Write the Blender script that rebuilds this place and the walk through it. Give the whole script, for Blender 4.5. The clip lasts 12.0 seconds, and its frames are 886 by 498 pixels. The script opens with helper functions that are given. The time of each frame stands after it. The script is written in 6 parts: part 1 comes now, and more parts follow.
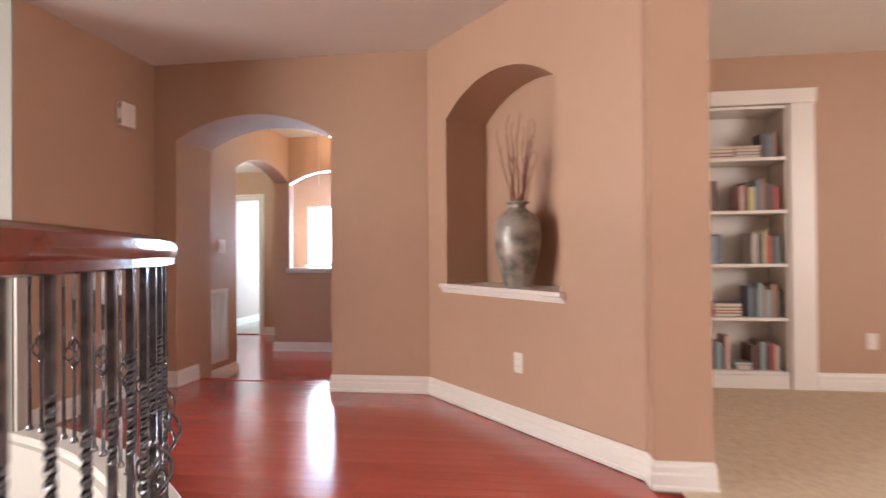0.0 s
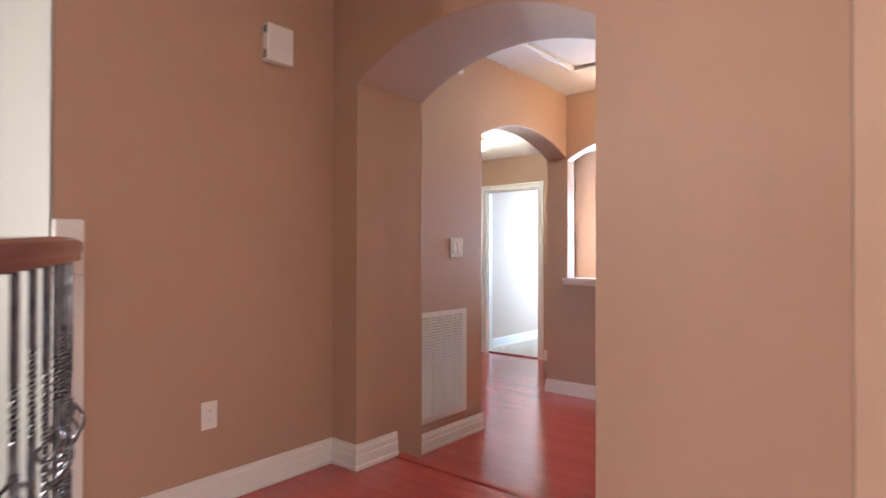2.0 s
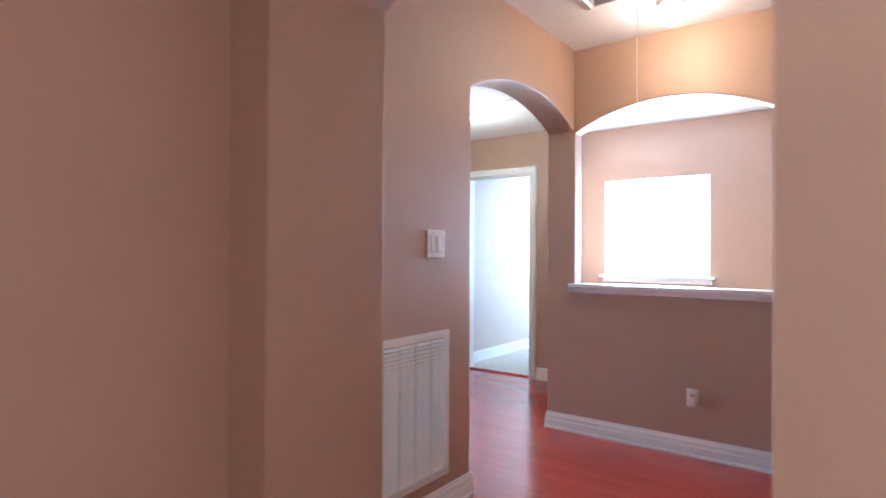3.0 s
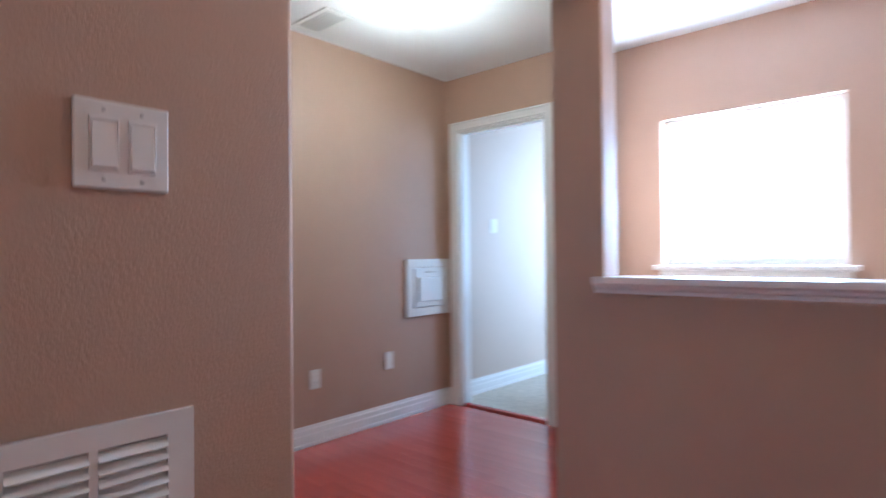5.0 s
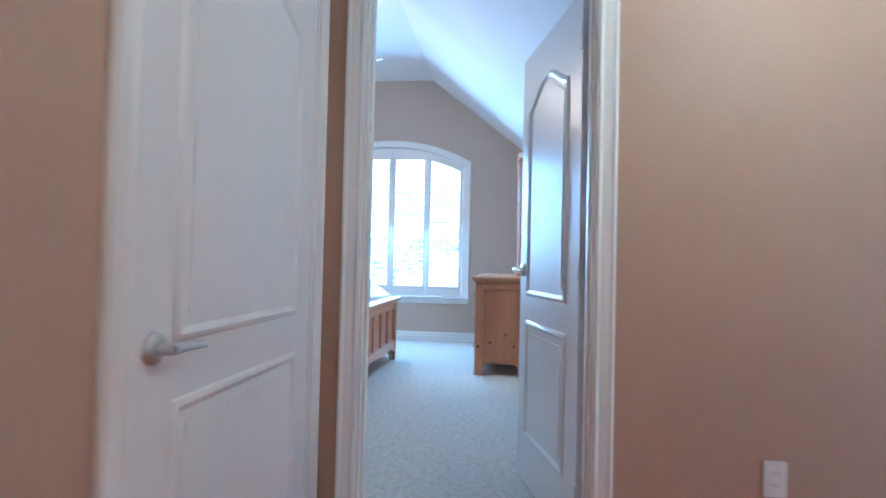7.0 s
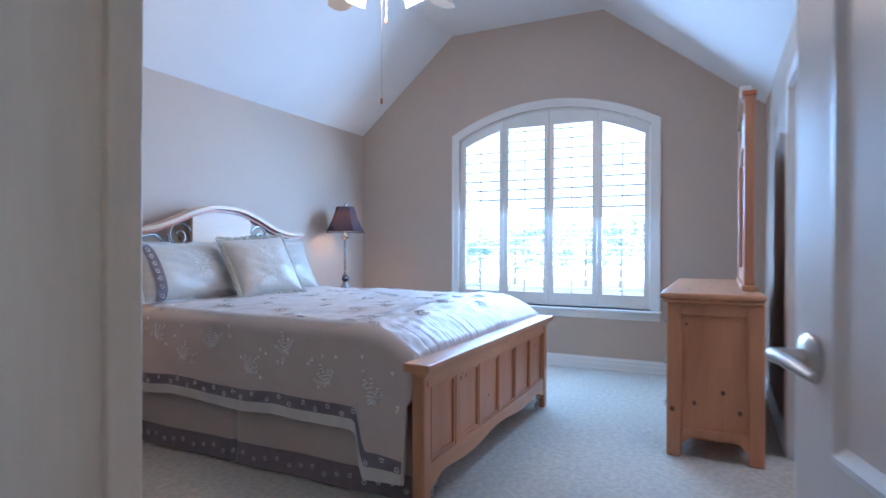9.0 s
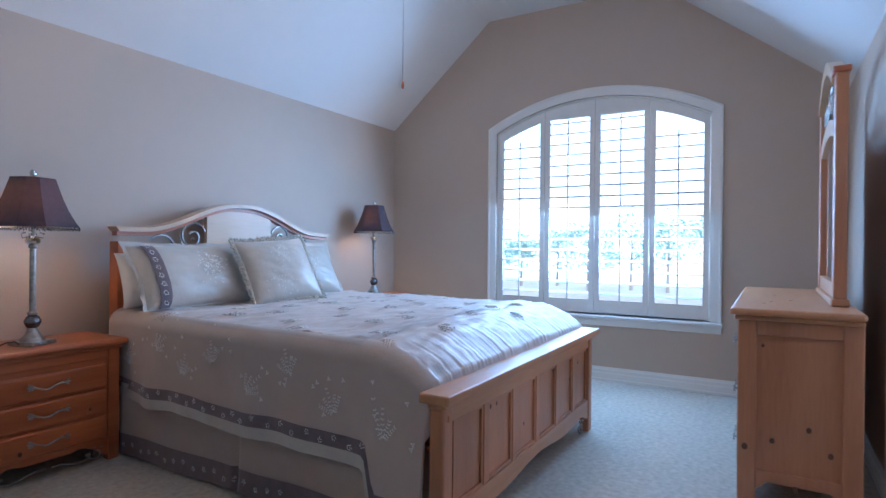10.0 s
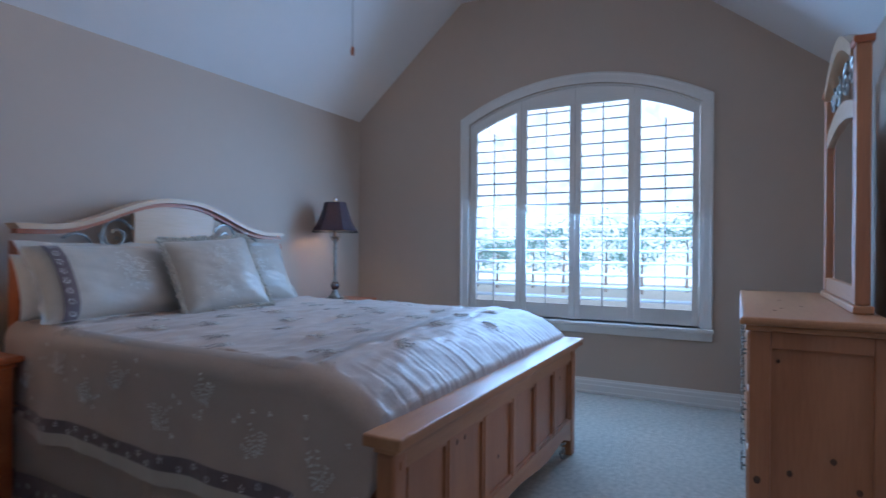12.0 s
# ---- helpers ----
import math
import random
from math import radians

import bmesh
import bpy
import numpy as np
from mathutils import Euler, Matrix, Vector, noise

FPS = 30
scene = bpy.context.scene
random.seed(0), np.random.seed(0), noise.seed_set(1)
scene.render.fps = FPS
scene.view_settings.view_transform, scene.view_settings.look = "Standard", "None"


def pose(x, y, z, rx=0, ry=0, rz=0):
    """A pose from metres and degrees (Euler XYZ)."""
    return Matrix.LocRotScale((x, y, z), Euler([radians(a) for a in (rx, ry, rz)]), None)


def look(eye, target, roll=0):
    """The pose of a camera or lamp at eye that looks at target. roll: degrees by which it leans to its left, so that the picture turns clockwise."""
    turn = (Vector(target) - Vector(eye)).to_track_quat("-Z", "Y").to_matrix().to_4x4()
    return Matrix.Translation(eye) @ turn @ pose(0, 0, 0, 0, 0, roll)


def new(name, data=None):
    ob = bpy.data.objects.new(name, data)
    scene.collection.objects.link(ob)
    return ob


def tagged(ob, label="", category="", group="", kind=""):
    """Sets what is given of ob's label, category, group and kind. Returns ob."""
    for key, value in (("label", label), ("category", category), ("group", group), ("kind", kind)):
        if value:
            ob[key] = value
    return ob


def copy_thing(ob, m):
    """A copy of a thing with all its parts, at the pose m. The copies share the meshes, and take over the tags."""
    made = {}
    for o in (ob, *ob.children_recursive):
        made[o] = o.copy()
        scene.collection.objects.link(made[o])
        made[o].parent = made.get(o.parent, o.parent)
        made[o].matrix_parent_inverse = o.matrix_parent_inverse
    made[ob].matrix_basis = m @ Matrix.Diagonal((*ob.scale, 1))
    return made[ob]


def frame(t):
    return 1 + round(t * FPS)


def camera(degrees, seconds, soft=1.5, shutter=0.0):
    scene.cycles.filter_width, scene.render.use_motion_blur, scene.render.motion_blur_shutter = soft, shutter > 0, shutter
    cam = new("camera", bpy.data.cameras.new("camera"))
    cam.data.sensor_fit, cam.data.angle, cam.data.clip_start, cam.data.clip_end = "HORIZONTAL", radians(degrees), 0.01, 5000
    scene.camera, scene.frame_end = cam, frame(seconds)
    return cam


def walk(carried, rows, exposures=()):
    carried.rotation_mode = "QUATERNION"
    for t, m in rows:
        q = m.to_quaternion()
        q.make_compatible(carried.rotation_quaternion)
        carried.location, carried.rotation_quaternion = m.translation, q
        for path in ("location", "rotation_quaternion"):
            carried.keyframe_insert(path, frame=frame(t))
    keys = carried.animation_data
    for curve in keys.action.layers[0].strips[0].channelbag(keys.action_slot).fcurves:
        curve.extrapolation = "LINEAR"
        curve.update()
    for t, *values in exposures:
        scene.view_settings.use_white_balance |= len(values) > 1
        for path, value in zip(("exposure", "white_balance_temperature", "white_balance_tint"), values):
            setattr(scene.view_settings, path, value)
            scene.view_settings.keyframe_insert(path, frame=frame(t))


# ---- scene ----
cam = camera(76.6, 12.0, 1.5, 0.5)
PATH = [
    (0, (-0.034, 0.420, 0.995), (-0.311, 2.401, 1.012), -0.5),
    (0.5, (-0.023, 0.982, 1.002), (-0.649, 2.881, 1.024), -0.2),
    (1, (-0.120, 1.553, 1.025), (-1.087, 3.304, 1.049), -0.2),
    (1.5, (-0.288, 2.076, 1.037), (-1.447, 3.705, 1.059), -0.0),
    (2, (-0.589, 2.532, 1.040), (-1.858, 4.078, 1.060), 0.1),
    (2.5, (-0.962, 2.952, 1.020), (-2.233, 4.496, 1.040), -0.1),
    (3, (-1.308, 3.402, 1.047), (-2.500, 5.008, 1.059), 0.3),
    (3.2, (-1.436, 3.614, 1.059), (-2.584, 5.252, 1.070), 0.3),
    (4.8, (-1.970, 5.056, 0.976), (-3.143, 6.676, 0.993), -0.5),
    (5, (-1.988, 5.197, 0.916), (-3.319, 6.689, 0.940), -0.6),
    (5.5, (-2.069, 5.547, 0.852), (-3.763, 6.610, 0.887), -0.7),
    (6, (-2.193, 5.889, 0.840), (-4.115, 6.442, 0.883), -0.4),
    (6.5, (-2.451, 6.198, 0.859), (-4.450, 6.252, 0.888), 0.0),
    (6.7, (-2.622, 6.269, 0.839), (-4.620, 6.191, 0.879), 0.6),
    (8.3, (-4.278, 6.466, 0.928), (-6.170, 5.817, 0.926), 0.5),
    (8.5, (-4.459, 6.434, 0.924), (-6.328, 5.721, 0.927), 0.2),
    (9, (-4.727, 6.307, 0.961), (-6.523, 5.427, 0.957), 0.2),
    (9.5, (-4.950, 6.237, 0.989), (-6.709, 5.286, 0.982), 0.4),
    (10, (-5.117, 6.183, 0.992), (-6.843, 5.173, 0.982), 0.5),
    (10.5, (-5.212, 6.128, 1.003), (-6.916, 5.080, 0.994), 0.5),
    (11, (-5.241, 6.083, 1.003), (-6.944, 5.033, 0.997), 0.5),
    (11.5, (-5.305, 6.040, 0.999), (-7.012, 4.999, 1.000), 0.5),
    (12, (-5.536, 6.021, 0.979), (-7.303, 5.085, 0.977), 0.4),
]
# seconds, stops, kelvin, tint
EXPOSURES = [(0, 0.7, 5950, 20), (1.5, 0.82, 5900, 20), (2.5, 0.95, 5300, 16), (3.2, 0.94, 4850, 15), (4.8, 0.58, 4880, 15), (5.5, 0.36, 4850, 14), (6.2, 0.70, 4780, 12),
             (6.7, 0.68, 4620, 10), (8.5, 0.25, 5050, 20), (9, 0.12, 5050, 20), (9.5, -0.05, 5050, 20), (10.5, -0.36, 5050, 20), (11, -0.58, 5050, 20), (11.5, -0.72, 5050, 20),
             (12, -0.98, 5050, 20)]
walk(cam, [(t, look(eye, target, roll)) for t, eye, target, roll in PATH], EXPOSURES)

# ---------------------------------------------------------------- world and light
world = bpy.data.worlds.new("sky")
scene.world = world
world.use_nodes = True
sky = world.node_tree.nodes.new("ShaderNodeTexSky")
sky.sky_type = "NISHITA"
sky.sun_disc = False
sky.sun_elevation, sky.sun_rotation = radians(48), radians(80)
world.node_tree.links.new(sky.outputs[0], world.node_tree.nodes["Background"].inputs["Color"])
world.node_tree.nodes["Background"].inputs["Strength"].default_value = 0.15
sun = new("sun", bpy.data.lights.new("sun", "SUN"))
sun.data.energy, sun.data.angle, sun.data.color = 5.0, radians(0.5), (1, 0.95, 0.87)
sun.matrix_basis = look((20, 4, 24), (0, 0, 0))


def window_light(name, centre, target, w, h, watts, colour, spread=180):
    lamp = new(name, bpy.data.lights.new(name, "AREA"))
    lamp.data.shape, lamp.data.size, lamp.data.size_y = "RECTANGLE", w, h
    lamp.data.energy, lamp.data.color, lamp.data.spread = watts, colour, radians(spread)
    lamp.matrix_basis = look(centre, target)
    return lamp


def bulb(name, at, watts, colour, size=0.05):
    lamp = new(name, bpy.data.lights.new(name, "POINT"))
    lamp.data.energy, lamp.data.color, lamp.data.shadow_soft_size = watts, colour, size
    lamp.location = at
    return lamp


window_light("bedroom_window_light", (-10.06, 4.83, 1.45), (-6.4, 4.70, -0.15), 1.7, 1.5, 118, (0.43, 0.73, 1.0))
window_light("pass_window_light", (-2.816, 8.82, 1.29), (-2.816, 7.0, 1.2), 0.93, 0.89, 95, (0.66, 0.88, 1.0))
window_light("far_room_window_light", (-3.62, 10.2, 1.25), (-4.8, 10.0, 0.9), 1.8, 1.4, 40, (0.62, 0.85, 1.0))
window_light("stair_window_light", (-5.9, -0.5, 1.35), (0.4, 1.7, 1.1), 2.6, 2.0, 128, (1.0, 0.87, 0.68), 120)
window_light("study_window_light", (4.42, 1.5, 1.45), (1.5, 3.2, 1.0), 2.4, 1.4, 88, (1.0, 0.85, 0.68))
# The bath lamp is an unseen fill, added to brighten the doorway's jamb.
window_light("bath_fill_light", (-8.0, 7.66, 1.3), (-8.0, 6.6, 0.9), 0.9, 0.9, 14, (0.80, 0.90, 1.0))
bulb("bedside_lamp_bulb", (-6.515, 2.945, 1.185), 8.0, (1.0, 0.68, 0.36))
bulb("bedside_lamp_bulb", (-9.42, 2.90, 1.235), 8.0, (1.0, 0.68, 0.36))
bulb("hall_lamp_bulb", (-2.16, 6.68, 2.30), 9, (1.0, 0.74, 0.42))
bulb("vestibule_lamp_bulb", (-3.995, 7.26, 1.90), 14, (0.95, 1.0, 0.76))
bulb("fan_lamp_bulb", (-7.38, 4.62, 2.28), 18, (1.0, 0.72, 0.46), 0.12)

# ---------------------------------------------------------------- materials
def rgb(r, g, b):
    return (r, g, b, 1.0)


def material(name, colour, rough=0.6, metal=0.0, second=None, scale=6.0, bump=0.0, bump_scale=60.0, stretch=(1, 1, 1),
             amount=0.35, coat=0.0, random_shift=0.0, spec=0.5):
    """A principled surface whose colour wanders between two tones at two sizes, with a fine relief."""
    m = bpy.data.materials.new(name)
    m.use_nodes = True
    nt = m.node_tree
    n, l = nt.nodes, nt.links
    p = n["Principled BSDF"]
    p.inputs["Roughness"].default_value = rough
    p.inputs["Metallic"].default_value = metal
    p.inputs["Specular IOR Level"].default_value = spec
    p.inputs["Coat Weight"].default_value = coat
    p.inputs["Coat Roughness"].default_value = 0.12
    tc = n.new("ShaderNodeTexCoord")
    mp = n.new("ShaderNodeMapping")
    mp.inputs["Scale"].default_value = stretch
    l.new(tc.outputs["Object"], mp.inputs["Vector"])
    a = n.new("ShaderNodeTexNoise")
    a.inputs["Scale"].default_value = scale
    a.inputs["Detail"].default_value = 6
    b = n.new("ShaderNodeTexNoise")
    b.inputs["Scale"].default_value = scale * 9
    b.inputs["Detail"].default_value = 4
    l.new(mp.outputs[0], a.inputs["Vector"])
    l.new(mp.outputs[0], b.inputs["Vector"])
    add = n.new("ShaderNodeMath")
    add.operation = "MULTIPLY_ADD"
    l.new(b.outputs["Fac"], add.inputs[0])
    add.inputs[1].default_value = 0.35
    l.new(a.outputs["Fac"], add.inputs[2])
    if random_shift:
        info = n.new("ShaderNodeObjectInfo")
        sh = n.new("ShaderNodeMath")
        sh.operation = "MULTIPLY_ADD"
        l.new(info.outputs["Random"], sh.inputs[0])
        sh.inputs[1].default_value = random_shift
        l.new(add.outputs[0], sh.inputs[2])
        add = sh
    ramp = n.new("ShaderNodeMapRange")
    ramp.inputs["From Min"].default_value = 0.45 - (0 if not random_shift else -random_shift * 0.2)
    ramp.inputs["From Max"].default_value = 0.9 + random_shift * 0.8
    ramp.inputs["To Max"].default_value = 1.0
    l.new(add.outputs[0], ramp.inputs["Value"])
    mix = n.new("ShaderNodeMix")
    mix.data_type = "RGBA"
    l.new(ramp.outputs[0], mix.inputs["Factor"])
    second = second or tuple(c * (1 - amount) for c in colour)
    mix.inputs["A"].default_value = rgb(*colour)
    mix.inputs["B"].default_value = rgb(*second)
    l.new(mix.outputs["Result"], p.inputs["Base Color"])
    if bump:
        t = n.new("ShaderNodeTexNoise")
        t.inputs["Scale"].default_value = bump_scale
        t.inputs["Detail"].default_value = 3
        l.new(mp.outputs[0], t.inputs["Vector"])
        bp = n.new("ShaderNodeBump")
        bp.inputs["Strength"].default_value = bump
        bp.inputs["Distance"].default_value = 0.01
        l.new(t.outputs["Fac"], bp.inputs["Height"])
        l.new(bp.outputs[0], p.inputs["Normal"])
    return m


def glow(name, colour, strength):
    m = bpy.data.materials.new(name)
    m.use_nodes = True
    p = m.node_tree.nodes["Principled BSDF"]
    p.inputs["Base Color"].default_value = rgb(*colour)
    p.inputs["Emission Color"].default_value = rgb(*colour)
    p.inputs["Emission Strength"].default_value = strength
    return m


def wood(name, light, dark, axis="x", rough=0.4, coat=0.0, random_shift=0.0, size=9.0):
    st = {"x": (0.12, 1, 1), "y": (1, 0.12, 1), "z": (1, 1, 0.12)}[axis]
    return material(name, light, rough, 0, dark, size, 0.08, size * 12, st, 0.3, coat, random_shift)


TAN = material("tan wall paint", (0.47, 0.308, 0.215), 0.55, 0, (0.44, 0.286, 0.198), 1.3, 0.10, 190, amount=0.06)
BEIGE = material("beige wall paint", (0.55, 0.44, 0.35), 0.6, 0, (0.52, 0.415, 0.33), 1.3, 0.10, 190, amount=0.06)
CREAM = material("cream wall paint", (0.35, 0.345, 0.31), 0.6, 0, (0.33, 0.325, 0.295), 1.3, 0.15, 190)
CEIL = material("ceiling paint", (0.80, 0.775, 0.75), 0.75, 0, (0.77, 0.745, 0.72), 1.5, 0.25, 130)
TRIM = material("white trim paint", (0.80, 0.78, 0.74), 0.32, 0, (0.76, 0.74, 0.70), 3, 0.03, 60)
DOORW = material("white door paint", (0.78, 0.77, 0.75), 0.30, 0, (0.75, 0.74, 0.72), 3, 0.05, 40, (1, 1, 0.15))
CHERRY = wood("cherry floor boards", (0.50, 0.078, 0.058), (0.36, 0.048, 0.036), "x", 0.16, 0.35, 0.25)
RAILWOOD = wood("red mahogany rail", (0.19, 0.032, 0.018), (0.09, 0.014, 0.009), "x", 0.2, 0.5)
CARPET_WARM = material("warm cream carpet", (0.80, 0.67, 0.50), 0.95, 0, (0.64, 0.53, 0.39), 26, 1.0, 210, amount=0.2, spec=0.1)
CARPET = material("cream carpet", (0.68, 0.61, 0.51), 0.95, 0, (0.50, 0.445, 0.365), 34, 1.0, 210, amount=0.2, spec=0.1)
PINE = wood("knotty pine", (0.55, 0.24, 0.11), (0.40, 0.16, 0.07), "z", 0.38, 0.15)
PINEX = wood("knotty pine along", (0.57, 0.275, 0.125), (0.43, 0.19, 0.08), "x", 0.38, 0.15)
PINERED = wood("amber pine", (0.52, 0.155, 0.05), (0.36, 0.095, 0.03), "x", 0.35, 0.2)
PINEPALE = wood("pale pine", (0.68, 0.47, 0.30), (0.56, 0.36, 0.21), "x", 0.35, 0.15)
KNOT = material("pine knot", (0.16, 0.07, 0.035), 0.5, 0, (0.07, 0.03, 0.015), 60)
IRON = material("brushed wrought iron", (0.27, 0.268, 0.29), 0.25, 0.9, (0.07, 0.07, 0.08), 30, 0.1, 90)
PEWTER = material("brushed pewter", (0.42, 0.41, 0.38), 0.35, 0.9, (0.25, 0.24, 0.22), 40, 0.15, 80)
NICKEL = material("satin nickel", (0.62, 0.60, 0.57), 0.28, 1.0, (0.55, 0.53, 0.5), 30)
PLASTIC = material("white plastic", (0.78, 0.75, 0.70), 0.35, 0, (0.75, 0.72, 0.67), 8)
# Near-black that paints shade into slots and vents; also colours the cord.
DARKHOLE = material("recess shade and dark cord", (0.03, 0.028, 0.026), 0.8, 0, (0.02, 0.018, 0.016), 10)


# ---------------------------------------------------------------- mesh helpers
def finish(bm, name, mat, smooth=False):
    bmesh.ops.recalc_face_normals(bm, faces=bm.faces)
    me = bpy.data.meshes.new(name)
    bm.to_mesh(me)
    bm.free()
    for m in (mat if isinstance(mat, (list, tuple)) else [mat]):
        me.materials.append(m)
    if smooth:
        me.shade_smooth()
        me.set_sharp_from_angle(angle=radians(38))
    return me


def part(name, bm, mat, parent=None, label="", smooth=False, m=None):
    ob = new(name, finish(bm, name, mat, smooth))
    if parent is not None:
        ob.parent = parent
    if m is not None:
        ob.matrix_basis = m
    if label:
        ob["label"] = label
    return ob


def thing(name, m, label, category, group="", kind=""):
    return tagged(placed(new(name), m), label, category, group, kind)


def placed(ob, m):
    ob.matrix_basis = m
    return ob


def structure(name, bm, mat, label, category="", smooth=False):
    ob = part(name, bm, mat, None, "", smooth)
    return tagged(ob, label, category, "", "structure")


def box(x0, x1, y0, y1, z0, z1, bevel=0.0, bm=None):
    bm = bm or bmesh.new()
    r = bmesh.ops.create_cube(bm, size=1.0)
    for v in r["verts"]:
        v.co = Vector(((x0 + x1) / 2 + v.co.x * (x1 - x0), (y0 + y1) / 2 + v.co.y * (y1 - y0), (z0 + z1) / 2 + v.co.z * (z1 - z0)))
    if bevel:
        es = list({e for v in r["verts"] for e in v.link_edges})
        bmesh.ops.bevel(bm, geom=es, offset=bevel, segments=2, affect="EDGES", profile=0.5)
    return bm


def plate(outline, holes=(), depth=0.1, basis=None):
    """A flat sheet of the given outline, with holes through it, and a thickness towards the basis's third axis."""
    bm = bmesh.new()
    loops, edges = [], []
    for pts in (outline, *holes):
        vs = [bm.verts.new((p[0], p[1], 0)) for p in pts]
        loops.append(vs)
        edges += [bm.edges.new((vs[i], vs[(i + 1) % len(vs)])) for i in range(len(vs))]
    bmesh.ops.triangle_fill(bm, edges=edges, use_beauty=True, use_dissolve=False)
    front = list(bm.faces)
    back = {v: bm.verts.new((v.co.x, v.co.y, depth)) for vs in loops for v in vs}
    for f in front:
        bm.faces.new([back[v] for v in reversed(f.verts)])
    for vs in loops:
        for i in range(len(vs)):
            a, b = vs[i], vs[(i + 1) % len(vs)]
            bm.faces.new((a, b, back[b], back[a]))
    if basis is not None:
        bm.transform(basis)
    return bm


def upright(origin, along, into):
    """Basis that lays a plate's first axis along a wall, its second upwards and its depth into the wall."""
    a, i = Vector(along).normalized(), Vector(into).normalized()
    m = Matrix.Identity(4)
    m.col[0][:3], m.col[1][:3], m.col[2][:3] = a, (0, 0, 1), i
    m.translation = origin
    return m


def rect(u0, u1, z0, z1):
    return [(u0, z0), (u1, z0), (u1, z1), (u0, z1)]


def arched(u0, u1, z0, spring, top, n=20):
    """An opening with straight sides and a segmental arch."""
    c, half, rise = (u0 + u1) / 2, (u1 - u0) / 2, top - spring
    r = (half * half + rise * rise) / (2 * rise)
    a = math.asin(min(1, half / r))
    pts = [(u0, z0), (u1, z0)]
    for k in range(n + 1):
        t = a - 2 * a * k / n
        pts.append((c + r * math.sin(t), top - r + r * math.cos(t)))
    return pts


def lathe(profile, n=20, bm=None, centre=(0, 0, 0)):
    """A turned body from (radius, height) pairs."""
    bm = bm or bmesh.new()
    rings = []
    for r, z in profile:
        rings.append([bm.verts.new((centre[0] + r * math.cos(2 * math.pi * k / n), centre[1] + r * math.sin(2 * math.pi * k / n), centre[2] + z)) for k in range(n)])
    for a, b in zip(rings, rings[1:]):
        for k in range(n):
            bm.faces.new((a[k], a[(k + 1) % n], b[(k + 1) % n], b[k]))
    for ring, rev in ((rings[0], True), (rings[-1], False)):
        if (ring[0].co - ring[n // 2].co).length > 1e-5:
            bm.faces.new(ring[::-1] if rev else ring)
    return bm


def sweep(path, section, closed=False, bm=None, ends=True):
    """A section (side, up) pushed along a level path."""
    bm = bm or bmesh.new()
    rings, n = [], len(path)
    for i, p in enumerate(path):
        p = Vector(p)
        before = Vector(path[i - 1]) if i or closed else None
        after = Vector(path[(i + 1) % n]) if i < n - 1 or closed else None
        d0 = (p - before).normalized() if before is not None else None
        d1 = (after - p).normalized() if after is not None else None
        d0, d1 = d0 or d1, d1 or d0
        s0, s1 = Vector((d0.y, -d0.x, 0)), Vector((d1.y, -d1.x, 0))
        s = (s0 + s1).normalized()
        s = s / max(0.35, s.dot(s0))
        rings.append([bm.verts.new(p + s * a + Vector((0, 0, b))) for a, b in section])
    k = len(section)
    pairs = list(zip(rings, rings[1:])) + ([(rings[-1], rings[0])] if closed else [])
    for a, b in pairs:
        for j in range(k):
            bm.faces.new((a[j], a[(j + 1) % k], b[(j + 1) % k], b[j]))
    if ends and not closed:
        bm.faces.new(rings[0])
        bm.faces.new(rings[-1][::-1])
    return bm


def tube(path, radius, n=8, bm=None, closed=False):
    """A round bar along any path; radius may be a list."""
    bm = bm or bmesh.new()
    rings, m = [], len(path)
    up = Vector((0.13, 0.31, 0.94))
    for i, p in enumerate(path):
        a, b = Vector(path[max(0, i - 1)]), Vector(path[min(m - 1, i + 1)])
        if closed:
            a, b = Vector(path[i - 1]), Vector(path[(i + 1) % m])
        d = (b - a).normalized()
        s = d.cross(up)
        s = s.normalized() if s.length > 1e-3 else d.cross(Vector((1, 0, 0))).normalized()
        t = s.cross(d)
        r = radius[i] if isinstance(radius, (list, tuple)) else radius
        rings.append([bm.verts.new(Vector(p) + r * (math.cos(2 * math.pi * k / n) * s + math.sin(2 * math.pi * k / n) * t)) for k in range(n)])
    pairs = list(zip(rings, rings[1:])) + ([(rings[-1], rings[0])] if closed else [])
    for a, b in pairs:
        for k in range(n):
            bm.faces.new((a[k], a[(k + 1) % n], b[(k + 1) % n], b[k]))
    if not closed:
        bm.faces.new(rings[0])
        bm.faces.new(rings[-1][::-1])
    return bm


# ---------------------------------------------------------------- the shell
HALL = -0.18                       # carpet of the bedroom wing, one step below the landing
WOOD = -0.202                      # boards of the hall, a carpet's thickness lower
ARCH_Y, ARCH_T = 4.363, 0.478      # wall with the first arch
ARCH_0, ARCH_1 = -2.630, -1.412    # sides of the first arch
LEFT_X = -2.811                    # landing's left wall
HALL_X, HALL_T = -2.918, 0.202     # hall's left wall with the second arch
END_Y = 7.117                      # hall's end wall with the pass-through
VEST_X = -4.81                     # vestibule wall with the bedroom door
VEST_Y = 8.41                      # vestibule wall with the far room's door
NEAR_Y = 5.70                      # vestibule wall with the closet door
HALL_R = -1.40                     # hall's right wall
WIN_X = -10.113                    # bedroom's window wall
HEAD_Y, SIDE_Y = 2.64, 6.66        # bedroom's headboard wall and dresser wall
CEIL_L, CEIL_H, CEIL_V = 2.455, 2.47, 2.245
SC, SR = Vector((-3.64, 0.261)), 3.05   # stairwell's round edge


